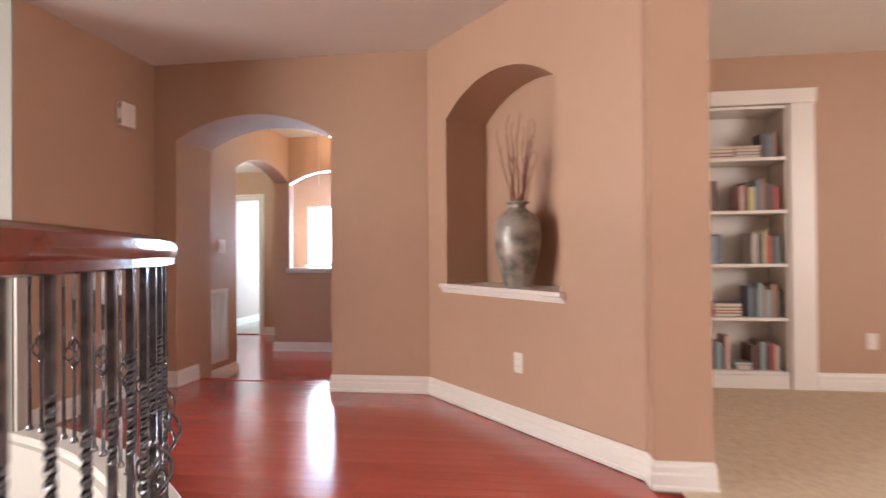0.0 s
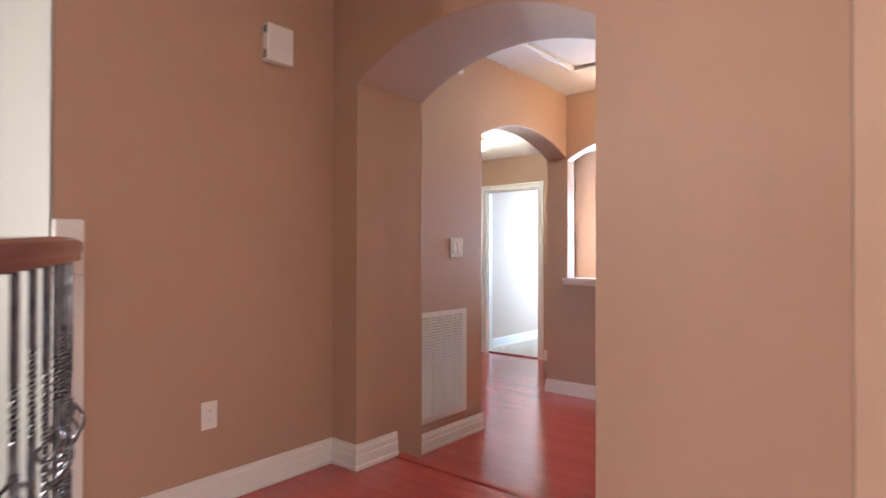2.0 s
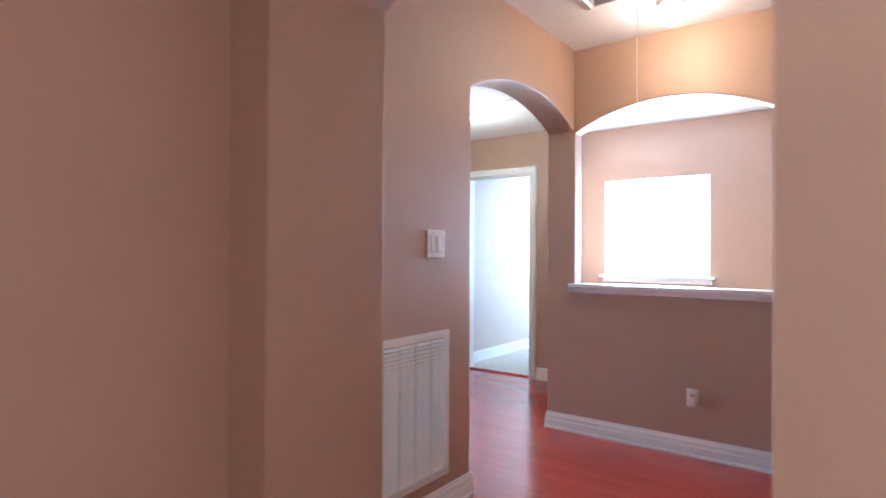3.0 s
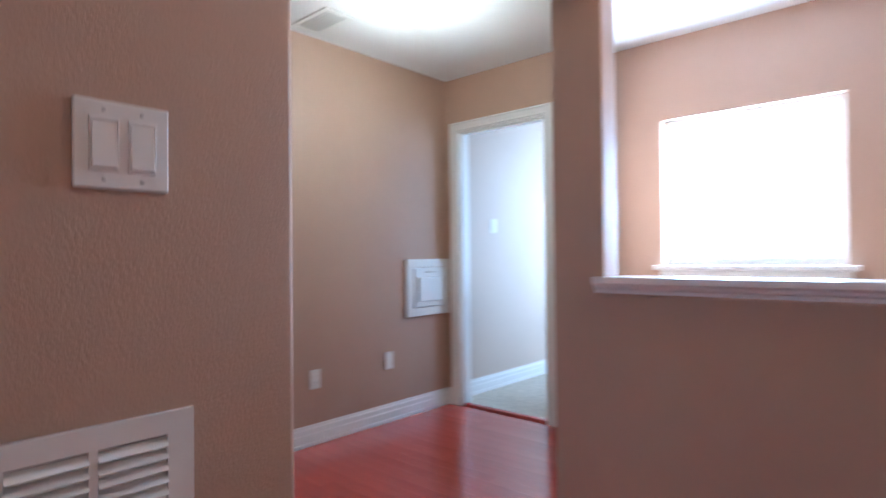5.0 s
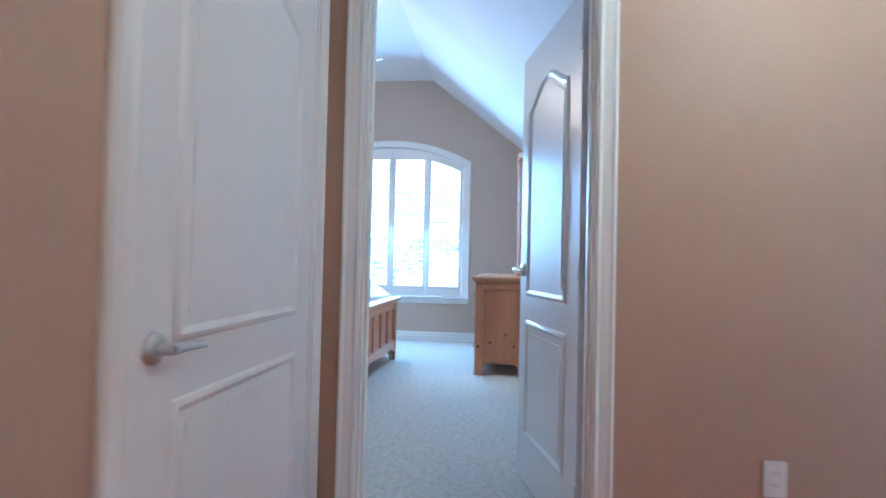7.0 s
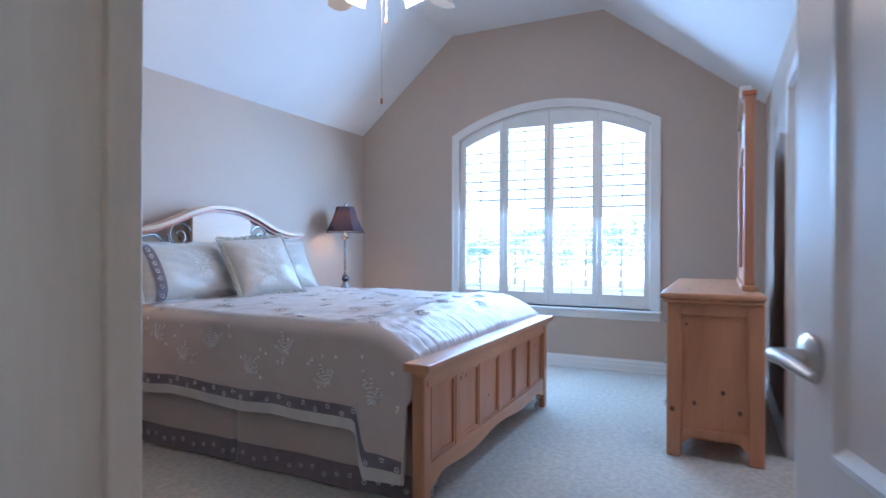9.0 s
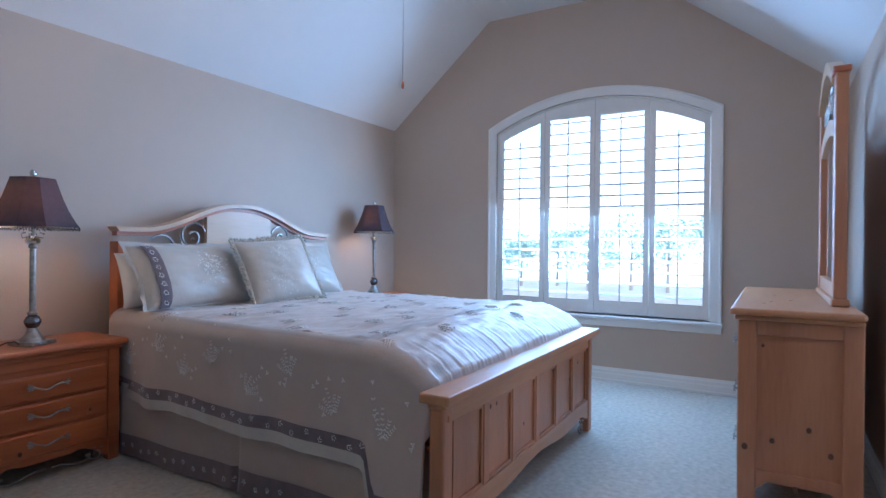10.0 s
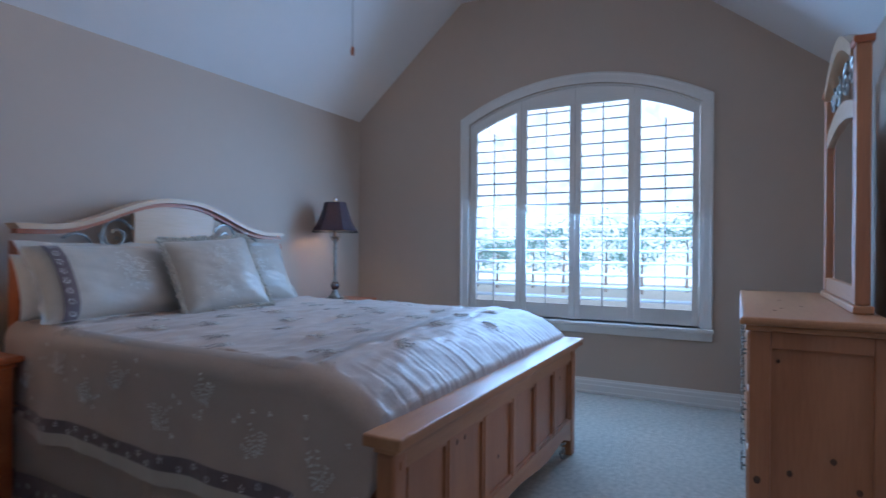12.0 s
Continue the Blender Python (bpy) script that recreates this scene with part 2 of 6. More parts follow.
def wall(name, origin, along, into, outline, holes, depth, mat, label, soft=0.0):
    ob = structure(name, plate(outline, holes, depth, upright(origin, along, into)), mat, label, "wall")
    if soft:                                   # rounded plaster corners
        b = ob.modifiers.new("rounded corners", "BEVEL")
        b.width, b.segments, b.limit_method, b.angle_limit = soft, 3, "ANGLE", radians(35)
    return ob


# landing
wall("wall_arch", (0, ARCH_Y, 0), (1, 0, 0), (0, 1, 0), rect(-3.05, -0.69, -0.4, 2.7), [arched(ARCH_0, ARCH_1, -0.395, 1.875, 2.05)], ARCH_T, TAN,
     "tan painted wall with an arched opening", 0.014)
wall("wall_left", (LEFT_X, 0, 0), (0, 1, 0), (-1, 0, 0), rect(3.160, ARCH_Y, -0.4, 2.7), [], 0.18, TAN, "tan painted wall beside the stairwell")
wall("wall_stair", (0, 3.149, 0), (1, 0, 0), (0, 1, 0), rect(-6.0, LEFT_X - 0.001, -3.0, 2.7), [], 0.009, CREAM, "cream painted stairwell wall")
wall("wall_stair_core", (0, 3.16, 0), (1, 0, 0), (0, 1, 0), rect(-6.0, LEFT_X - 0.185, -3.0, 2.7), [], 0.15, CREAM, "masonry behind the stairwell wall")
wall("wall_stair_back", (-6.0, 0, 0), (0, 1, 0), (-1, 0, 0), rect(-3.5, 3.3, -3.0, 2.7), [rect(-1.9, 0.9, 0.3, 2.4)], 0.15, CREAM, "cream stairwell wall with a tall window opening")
DX, DY = Vector((-0.689, 4.360)), Vector((0.503, 2.985))
DIAG = (DY - DX).normalized()
DIAG_N = Vector((-DIAG.y, DIAG.x))     # into the wall
dlen = (DY - DX).length
NICHE = (0.237, 1.30, 0.775, 1.905, 2.095)   # along the diagonal wall: from, to, sill, spring, top
wall("wall_diagonal", (DX.x, DX.y, 0), (*DIAG, 0), (*DIAG_N, 0), rect(0, dlen, -0.1, 2.7), [arched(*NICHE)], 0.10, TAN, "tan diagonal wall with an arched niche")
bm = plate(arched(NICHE[0], NICHE[1], NICHE[2], NICHE[3], NICHE[4]), (), 0.02, upright((DX.x + DIAG_N.x * 0.34, DX.y + DIAG_N.y * 0.34, 0), (*DIAG, 0), (*DIAG_N, 0)))
structure("wall_niche_back", bm, TAN, "tan back of the arched niche", "wall")
prof = arched(*NICHE)
bm = bmesh.new()
inner, outer = [], []
for u, z in prof:
    p = Vector((DX.x, DX.y, 0)) + Vector((*DIAG, 0)) * u + Vector((0, 0, z))
    inner.append(bm.verts.new(p + Vector((*DIAG_N, 0)) * 0.098))
    outer.append(bm.verts.new(p + Vector((*DIAG_N, 0)) * 0.345))
for i in range(len(prof)):
    j = (i + 1) % len(prof)
    bm.faces.new((inner[i], inner[j], outer[j], outer[i]))
structure("wall_niche_reveal", bm, TAN, "tan curved reveal of the niche", "wall", True)
wall("wall_pillar", (0, 2.875, 0), (1, 0, 0), (0, 1, 0), rect(0.506, 0.745, -0.1, 2.7), [], 0.30, TAN, "tan end of the wall beside the carpeted room")
wall("wall_study_left", (0.745, 0, 0), (0, 1, 0), (-1, 0, 0), rect(3.177, 4.73, -0.1, 2.7), [], 0.12, TAN, "tan wall of the carpeted room")
wall("wall_books", (0, 4.731, 0), (1, 0, 0), (0, 1, 0), rect(0.6, 4.6, -0.1, 2.7), [rect(1.00, 1.865, 0.0, 2.045)], 0.10, TAN, "tan wall around a built-in bookcase")
wall("wall_study_right", (4.5, 0, 0), (0, 1, 0), (1, 0, 0), rect(-3.4, 4.9, -0.1, 2.7), [rect(-1.5, 1.5, 0.7, 2.2)], 0.12, TAN, "tan wall with a window opening")
wall("wall_back", (0, -3.4, 0), (1, 0, 0), (0, -1, 0), rect(-6.1, 4.6, -3.0, 4.6), [], 0.12, TAN, "tan wall closing the landing")
structure("ceiling_study", box(0.746, 4.6, -3.5, 4.8, 2.395, 2.454), CEIL, "white textured ceiling of the carpeted room", "ceiling")
structure("ceiling_landing", box(-2.95, 4.6, -3.5, ARCH_Y + 0.3, CEIL_L, CEIL_L + 0.1), CEIL, "white textured ceiling", "ceiling")
structure("ceiling_stairwell", box(-6.15, -2.95, -3.5, 3.32, 2.62, 2.7), CEIL, "white stairwell ceiling", "ceiling")

# landing floor: a slab that stops at the stairwell's round edge
def arc(a0, a1, r, n=48):
    return [(SC.x + r * math.cos(radians(a0 + (a1 - a0) * k / n)), SC.y + r * math.sin(radians(a0 + (a1 - a0) * k / n))) for k in range(n + 1)]


flat = Matrix(((1, 0, 0, 0), (0, 1, 0, 0), (0, 0, -1, 0), (0, 0, 0, 1)))
landing_outline = [(LEFT_X, 4.36), (ARCH_0 - 0.01, 4.37), (ARCH_0 - 0.01, 4.655), (ARCH_1 + 0.01, 4.655), (ARCH_1 + 0.01, 4.37), (-0.7, 4.37), (0.5, 2.99),
                   (0.5, 2.87), (0.62, 2.87), (0.62, -3.4), (-1.6, -3.4)] + arc(-50, 74.2, SR - 0.06)
structure("floor_landing", plate(landing_outline, (), 0.16, flat @ Matrix.Translation((0, 0, 0.012))), CHERRY, "glossy cherry boards of the upper landing", "floor")
structure("floor_study", box(0.62, 4.6, -3.5, 4.8, -0.12, 0.008), CARPET_WARM, "cream cut-pile carpet", "floor")
structure("floor_stairwell", box(-6.1, -0.6, -3.5, 3.3, -3.1, -3.0), CARPET, "pale floor at the stairwell's foot", "floor")
structure("floor_hall", box(-4.83, HALL_R + 0.1, 4.5, 8.47, WOOD - 0.12, WOOD - 0.012), CHERRY, "glossy cherry boards of the hall", "floor")

# hall and vestibule
wall("wall_hall_left", (HALL_X, 0, 0), (0, 1, 0), (-1, 0, 0), [(ARCH_Y + 0.1, -0.4), (5.812, -0.4)] + arched(5.812, END_Y, -0.4, 1.90, 2.055)[2:][::-1] + [(END_Y, 2.7), (ARCH_Y + 0.1, 2.7)], [], HALL_T, TAN,
     "tan hall wall with an arched opening", 0.012)
wall("wall_end", (0, END_Y, 0), (1, 0, 0), (0, 1, 0), rect(HALL_X - HALL_T, -1.578, -0.4, 2.7), [arched(-2.913, -1.68, 0.775, 1.89, 2.05)], 0.115, TAN,
     "tan end wall with an arched pass-through", 0.010)
structure("wall_pier", box(-1.577, -1.28, 6.95, 7.30, -0.4, 2.7), TAN, "tan pier beside the pass-through", "wall")
wall("wall_hall_right", (HALL_R, 0, 0), (0, 1, 0), (1, 0, 0), rect(4.842, 6.949, -0.4, 2.7), [], 0.10, TAN, "tan hall wall")
wall("wall_window_right", (-1.45, 0, 0), (0, 1, 0), (1, 0, 0), rect(7.301, 8.85, -0.4, 2.7), [], 0.10, TAN, "tan wall of the window room")
wall("wall_window_room", (0, 8.70, 0), (1, 0, 0), (0, 1, 0), rect(-3.8, -1.3, -0.4, 2.7), [rect(-3.284, -2.348, 0.845, 1.74)], 0.13, TAN, "tan wall with a bright window")
P0, P1 = Vector((-3.06, 7.234, 0)), Vector((-3.62, 8.699, 0))
wall("wall_partition", P0, P1 - P0, (-(P1 - P0).y, (P1 - P0).x, 0), rect(0, (P1 - P0).length, -0.4, 2.7), [], 0.05, TAN, "tan partition between vestibule and window room")
wall("wall_vest_door", (0, VEST_Y, 0), (1, 0, 0), (0, 1, 0), rect(VEST_X - 0.12, -3.62, -0.4, 2.7), [rect(-4.705, -3.935, HALL - 0.1, HALL + 2.03)], 0.12, TAN, "tan wall with an open doorway")
wall("wall_vest_left", (VEST_X, 0, 0), (0, 1, 0), (-1, 0, 0), rect(5.55, VEST_Y, -0.4, 2.7), [rect(5.833, 6.635, HALL - 0.1, HALL + 2.03)], 0.086, TAN, "tan wall with the bedroom door")
wall("wall_vest_near", (0, NEAR_Y, 0), (1, 0, 0), (0, -1, 0), rect(VEST_X, HALL_X - HALL_T + 0.05, -0.4, 2.7), [rect(-4.715, -3.80, HALL - 0.1, HALL + 2.03)], 0.12, TAN, "tan wall with a closet door")
structure("ceiling_hall", box(HALL_X - 0.02, -1.2, ARCH_Y + 0.28, 8.7, CEIL_H, CEIL_H + 0.1), CEIL, "white textured hall ceiling", "ceiling")
# Unseen pale floor, added so cherry boards don't tint the window room pink.
structure("floor_window_room", plate([(-3.05, 7.24), (-1.45, 7.24), (-1.45, 8.70), (-3.60, 8.70)], (), 0.06, flat @ Matrix.Translation((0, 0, -WOOD - 0.012))), CARPET, "unseen cream floor added to keep red bounce off the walls", "floor")
structure("ceiling_window_room", box(-3.62, -1.45, 7.233, 8.699, 2.241, 2.30), CEIL, "white textured ceiling of the window room", "ceiling")
structure("ceiling_vestibule", box(VEST_X - 0.05, HALL_X - 0.12, 5.4, 8.5, CEIL_V, CEIL_V + 0.1), CEIL, "white textured vestibule ceiling", "ceiling")

# carpeted room past the vestibule
structure("floor_far_room", box(-5.2, -3.55, 8.45, 12.2, HALL - 0.1, WOOD + 0.010), CARPET, "cream carpet of the far room", "floor")
wall("wall_far_left", (-4.80, 0, 0), (0, 1, 0), (-1, 0, 0), rect(8.53, 12.2, -0.4, 2.7), [], 0.1, BEIGE, "pale beige wall of the far room")
wall("wall_far_end", (0, 12.1, 0), (1, 0, 0), (0, 1, 0), rect(-4.8, -3.55, -0.4, 2.7), [], 0.1, BEIGE, "pale beige end wall")
wall("wall_far_right", (-3.66, 0, 0), (0, 1, 0), (1, 0, 0), rect(8.84, 12.2, -0.4, 2.7), [rect(9.3, 11.1, 0.5, 2.0)], 0.1, BEIGE, "pale beige wall with a wide window opening")
structure("ceiling_far", box(-5.0, -3.55, 8.5, 12.2, CEIL_V, CEIL_V + 0.1), CEIL, "white ceiling of the far room", "ceiling")

# bedroom
BX = VEST_X - 0.086
wall("wall_headboard", (0, HEAD_Y, 0), (1, 0, 0), (0, -1, 0), rect(WIN_X - 0.2, BX + 0.1, -0.4, 2.30), [], 0.12, BEIGE, "beige wall behind the bed")
wall("wall_dresser", (0, SIDE_Y, 0), (1, 0, 0), (0, 1, 0), rect(WIN_X - 0.2, BX, -0.4, 2.30), [rect(-8.30, -7.54, HALL - 0.1, HALL + 2.03)], 0.12, BEIGE, "beige wall behind the dresser")
gable = [(HEAD_Y - 0.1, -0.4), (SIDE_Y + 0.1, -0.4), (SIDE_Y + 0.1, 2.0), (SIDE_Y + 0.1, 3.4), (HEAD_Y - 0.1, 3.4)]
WY0, WY1, WZ0, WS, WT = 3.86, 5.765, 0.395, 2.09, 2.335
wall("wall_window", (WIN_X, 0, 0), (0, 1, 0), (-1, 0, 0), gable, [arched(WY0, WY1, WZ0, WS, WT)], 0.16, BEIGE, "beige gable wall with an arched window")
wall("wall_bed_door", (BX - 0.002, 0, 0), (0, 1, 0), (-1, 0, 0), [(HEAD_Y, -0.4), (5.833, -0.4), (5.833, 1.85), (6.635, 1.85), (6.635, -0.4), (SIDE_Y, -0.4), (SIDE_Y, 3.4), (HEAD_Y, 3.4)], [], 0.012, BEIGE, "beige wall beside the bedroom door")
CORN_Z, TOP_Z, CL, CR = 2.24, 3.205, 3.77, 5.33
prof = [(HEAD_Y - 0.15, CORN_Z - 0.13), (CL, TOP_Z), (CR, TOP_Z), (SIDE_Y + 0.15, CORN_Z - 0.19), (SIDE_Y + 0.15, CORN_Z + 0.1), (CR + 0.05, TOP_Z + 0.12), (CL - 0.05, TOP_Z + 0.12), (HEAD_Y - 0.15, CORN_Z + 0.1)]
bm = plate(prof, (), 5.6, upright((BX + 0.05, 0, 0), (0, 1, 0), (-1, 0, 0)))
structure("ceiling_bedroom", bm, CEIL, "white vaulted ceiling with sloping sides", "ceiling")
structure("floor_bedroom", box(WIN_X - 0.1, VEST_X - 0.03, HEAD_Y - 0.1, SIDE_Y + 0.1, HALL - 0.13, HALL), CARPET, "cream cut-pile bedroom carpet", "floor")
structure("roof", box(WIN_X - 0.05, 5.0, -3.6, 12.4, 4.65, 4.75), CEIL, "plain roof closing the house", "roof")

# ---------------------------------------------------------------- trim
BASE = [(0.0, 0.0), (0.017, 0.0), (0.017, 0.018), (0.013, 0.022), (0.013, 0.066), (0.010, 0.073), (0.010, 0.098), (0.006, 0.106), (0.004, 0.121), (0.0, 0.121)]


def baseboard(points, z):
    """Runs along the points with the room on the right-hand side."""
    return structure("baseboard", sweep([(x, y, z) for x, y in points], BASE), TRIM, "white painted moulded baseboard", "baseboard")


baseboard([(LEFT_X, 3.27), (LEFT_X, ARCH_Y), (ARCH_0, ARCH_Y), (ARCH_0, 4.64)], 0.002)
baseboard([(ARCH_1, 4.64), (ARCH_1, ARCH_Y), (DX.x, ARCH_Y), (DY.x, DY.y - 0.02), (DY.x + 0.005, 2.875), (0.745, 2.875), (0.745, 4.73), (0.96, 4.73)], 0.002)
baseboard([(2.04, 4.731), (4.5, 4.731)], 0.008)
baseboard([(ARCH_0, 4.68), (ARCH_0, 4.842), (HALL_X, 4.842), (HALL_X, 5.812), (HALL_X - HALL_T, 5.812), (HALL_X - HALL_T, NEAR_Y), (-3.73, NEAR_Y)], WOOD)
baseboard([(HALL_X - HALL_T, 7.232), (HALL_X - HALL_T, END_Y), (-1.577, END_Y), (-1.577, 6.95), (HALL_R, 6.95), (HALL_R, 4.842)], WOOD - 0.010)
baseboard([(VEST_X, 6.705), (VEST_X, VEST_Y), (-4.775, VEST_Y)], WOOD)
baseboard([(-3.865, VEST_Y), (-3.63, VEST_Y)], WOOD)
baseboard([(-4.80, 8.55), (-4.80, 12.1)], WOOD + 0.010)
baseboard([(BX - 0.014, HEAD_Y), (WIN_X, HEAD_Y), (WIN_X, SIDE_Y), (-8.38, SIDE_Y)][1:], HALL)
baseboard([(BX - 0.014, 5.75), (BX - 0.014, HEAD_Y), (WIN_X, HEAD_Y)], HALL)
baseboard([(-7.46, SIDE_Y), (BX - 0.014, SIDE_Y)], HALL)


def casing(name, origin, along, into, u0, u1, top, z0, depth, width=0.068, sides=(1, 1), back=False):
    """Moulded casing round a doorway, with the jamb that lines it."""
    bas = upright(origin, along, into)
    bm = bmesh.new()
    prof = [(0.0, 0.0), (width, 0.0), (width, 0.011), (width * 0.86, 0.019), (width * 0.7, 0.014), (width * 0.3, 0.012), (width * 0.14, 0.016), (0.0, 0.012)]
    for face, sign in ((0.0, -1), (depth, 1)) if back else ((0.0, -1),):
        path = [(u0 + 0.006, z0), (u0 + 0.006, top - 0.006), (u1 - 0.006, top - 0.006), (u1 - 0.006, z0)]
        sec = [(-a, sign * b + face) for a, b in prof]
        path = path if sides[1] else path[:3]
        sweep([(x, y, 0) for x, y in path], sec, bm=bm)
    for x0, x1, y0, y1 in ((u0, u0 + 0.016, z0, top), (u1 - 0.016, u1, z0, top), (u0 + 0.016, u1 - 0.016, top - 0.016, top)):
        box(x0, x1, y0, y1, -0.002, depth + 0.002, bm=bm)
    for x0, x1, y0, y1 in ((u0 + 0.016, u0 + 0.027, z0, top - 0.016), (u1 - 0.027, u1 - 0.016, z0, top - 0.016), (u0 + 0.027, u1 - 0.027, top - 0.027, top - 0.016)):
        box(x0, x1, y0, y1, 0.022, 0.056, bm=bm)
    bm.transform(bas)
    return structure(name, bm, TRIM, "white moulded door casing and jamb", "door frame")


casing("trim_bedroom_door", (VEST_X, 0, 0), (0, 1, 0), (-1, 0, 0), 5.833, 6.635, HALL + 2.03, WOOD, 0.098)
casing("trim_far_door", (0, VEST_Y, 0), (1, 0, 0), (0, 1, 0), -4.705, -3.935, HALL + 2.03, WOOD, 0.12)
casing("trim_closet_door", (0, NEAR_Y, 0), (1, 0, 0), (0, -1, 0), -4.715, -3.80, HALL + 2.03, WOOD, 0.12)
casing("trim_bath_door", (0, SIDE_Y, 0), (1, 0, 0), (0, 1, 0), -8.30, -7.54, HALL + 2.03, HALL, 0.12)
structure("floor_closet", box(-4.8, -3.2, 4.95, 5.72, HALL - 0.05, HALL + 0.002), CARPET, "dim closet carpet", "floor")
# The far wall's opening is made up to hold the bath fill lamp.
structure("wall_bath_far", plate(rect(-9.0, -6.9, -0.4, 2.4), [rect(-8.5, -7.5, 0.8, 1.8)], 0.1, upright((0, 7.6, 0), (1, 0, 0), (0, 1, 0))), BEIGE, "beige wall of the next room", "wall")
structure("wall_bath_side", plate(rect(0, 1, -0.4, 2.4), (), 0.05, upright((-8.9, 6.79, 0), (0, 1, 0), (-1, 0, 0))), BEIGE, "beige wall of the next room", "wall")
structure("wall_bath_other", plate(rect(0, 1, -0.4, 2.4), (), 0.05, upright((-7.0, 6.79, 0), (0, 1, 0), (1, 0, 0))), BEIGE, "beige wall of the next room", "wall")
structure("floor_bath", box(-9.0, -6.9, 6.72, 7.7, HALL - 0.05, HALL - 0.002), CARPET, "pale floor of the next room", "floor")
structure("ceiling_bath", box(-9.0, -6.9, 6.78, 7.7, 2.2, 2.3), CEIL, "white ceiling of the next room", "ceiling")

# nosing and riser of the single step
structure("trim_step_nosing", box(ARCH_0 + 0.001, ARCH_1 - 0.001, 4.625, 4.690, -0.028, 0.004, 0.008), CHERRY, "rounded cherry stair nosing", "step")
structure("trim_step_riser", box(ARCH_0 + 0.001, ARCH_1 - 0.001, 4.655, 4.672, WOOD, -0.028), TRIM, "white painted step riser", "step")
structure("trim_carpet_threshold", box(-4.68, -3.96, 8.435, 8.475, WOOD - 0.012, WOOD + 0.014, 0.004), CHERRY, "cherry threshold strip", "threshold")

# moulded sills of the niche and of the pass-through
SILL = [(0.0, 0.0), (0.0, -0.058), (0.012, -0.058), (0.014, -0.046), (0.024, -0.040), (0.026, -0.030), (0.040, -0.022), (0.042, 0.0)]


def sill(name, origin, along, into, u0, u1, top, depth, label):
    bm = box(u0, u1, top - 0.024, top, 0.0, depth, 0.0)
    bm2 = sweep([(u0 - 0.04, 0, 0), (u1 + 0.04, 0, 0)], [(a, b) for a, b in SILL])
    me = bpy.data.meshes.new("tmp")
    bm2.to_mesh(me)
    bm2.free()
    turn = Matrix(((1, 0, 0, 0), (0, 0, 1, top), (0, 1, 0, 0), (0, 0, 0, 1)))
    me.transform(turn)
    bm.from_mesh(me)
    bpy.data.meshes.remove(me)
    bm.transform(upright(origin, along, into))
    return structure(name, bm, TRIM, label, "sill")


sill("trim_niche_sill", (DX.x, DX.y, 0), (*DIAG, 0), (*DIAG_N, 0), NICHE[0] + 0.002, NICHE[1] - 0.002, 0.793, 0.335, "cream moulded sill of the arched niche")
sill("trim_pass_sill", (0, END_Y, 0), (1, 0, 0), (0, 1, 0), -2.905, -1.685, 0.833, 0.15, "white moulded sill of the pass-through")

# window past the pass-through
win = tagged(new("window_1"), "white framed window, blown out by daylight", "window", "", "structure")
part("window_frame", plate(rect(-3.283, -2.349, 0.846, 1.739), [rect(-3.245, -2.387, 0.884, 1.701)], 0.04, upright((0, 8.765, 0), (1, 0, 0), (0, 1, 0))), TRIM, win)
part("window_sill", box(-3.33, -2.30, 8.655, 8.76, 0.815, 0.845, 0.005), TRIM, win)
part("window_apron", box(-3.30, -2.33, 8.682, 8.699, 0.775, 0.815, 0.003), TRIM, win)

# bedroom window: arched casing, stool and four louvred shutters
win = tagged(new("window_2"), "arched white window casing with plantation shutters", "window", "", "structure")
def arch_path(u0, u1, z0, spring, top, n=22):
    pts = arched(u0, u1, z0, spring, top, n)
    return [pts[1]] + pts[2:] + [pts[0]]


cw = [(0.0, 0.0), (0.0, 0.014), (0.02, 0.018), (0.055, 0.02), (0.068, 0.026), (0.08, 0.024), (0.08, 0.0)]
path = arch_path(WY0, WY1, WZ0, WS, WT)
bm = sweep([(u, z, 0) for u, z in path], [(a, -b) for a, b in cw])
bm.transform(upright((WIN_X, 0, 0), (0, 1, 0), (-1, 0, 0)))
part("casing", bm, TRIM, win)
part("window_sill", box(WIN_X - 0.15, WIN_X + 0.05, WY0 - 0.09, WY1 + 0.09, WZ0 - 0.03, WZ0, 0.006), TRIM, win)
part("window_apron", box(WIN_X + 0.001, WIN_X + 0.018, WY0 - 0.08, WY1 + 0.08, WZ0 - 0.09, WZ0 - 0.03, 0.004), TRIM, win)
bm = sweep([(u, z, 0) for u, z in arch_path(WY0 + 0.001, WY1 - 0.001, WZ0 + 0.001, WS, WT - 0.001)], [(0.0, 0.02), (0.0, 0.15), (-0.012, 0.15), (-0.012, 0.02)])
bm.transform(upright((WIN_X, 0, 0), (0, 1, 0), (-1, 0, 0)))
part("window_frame", bm, TRIM, win)
part("mullion", box(WIN_X - 0.14, WIN_X - 0.12, (WY0 + WY1) / 2 - 0.02, (WY0 + WY1) / 2 + 0.02, WZ0, WT - 0.02), TRIM, win)


def arch_height(u):
    c, half, rise = (WY0 + WY1) / 2, (WY1 - WY0) / 2, WT - WS
    r = (half * half + rise * rise) / (2 * rise)
    return WT - r + math.sqrt(max(0.0, r * r - (u - c) ** 2))


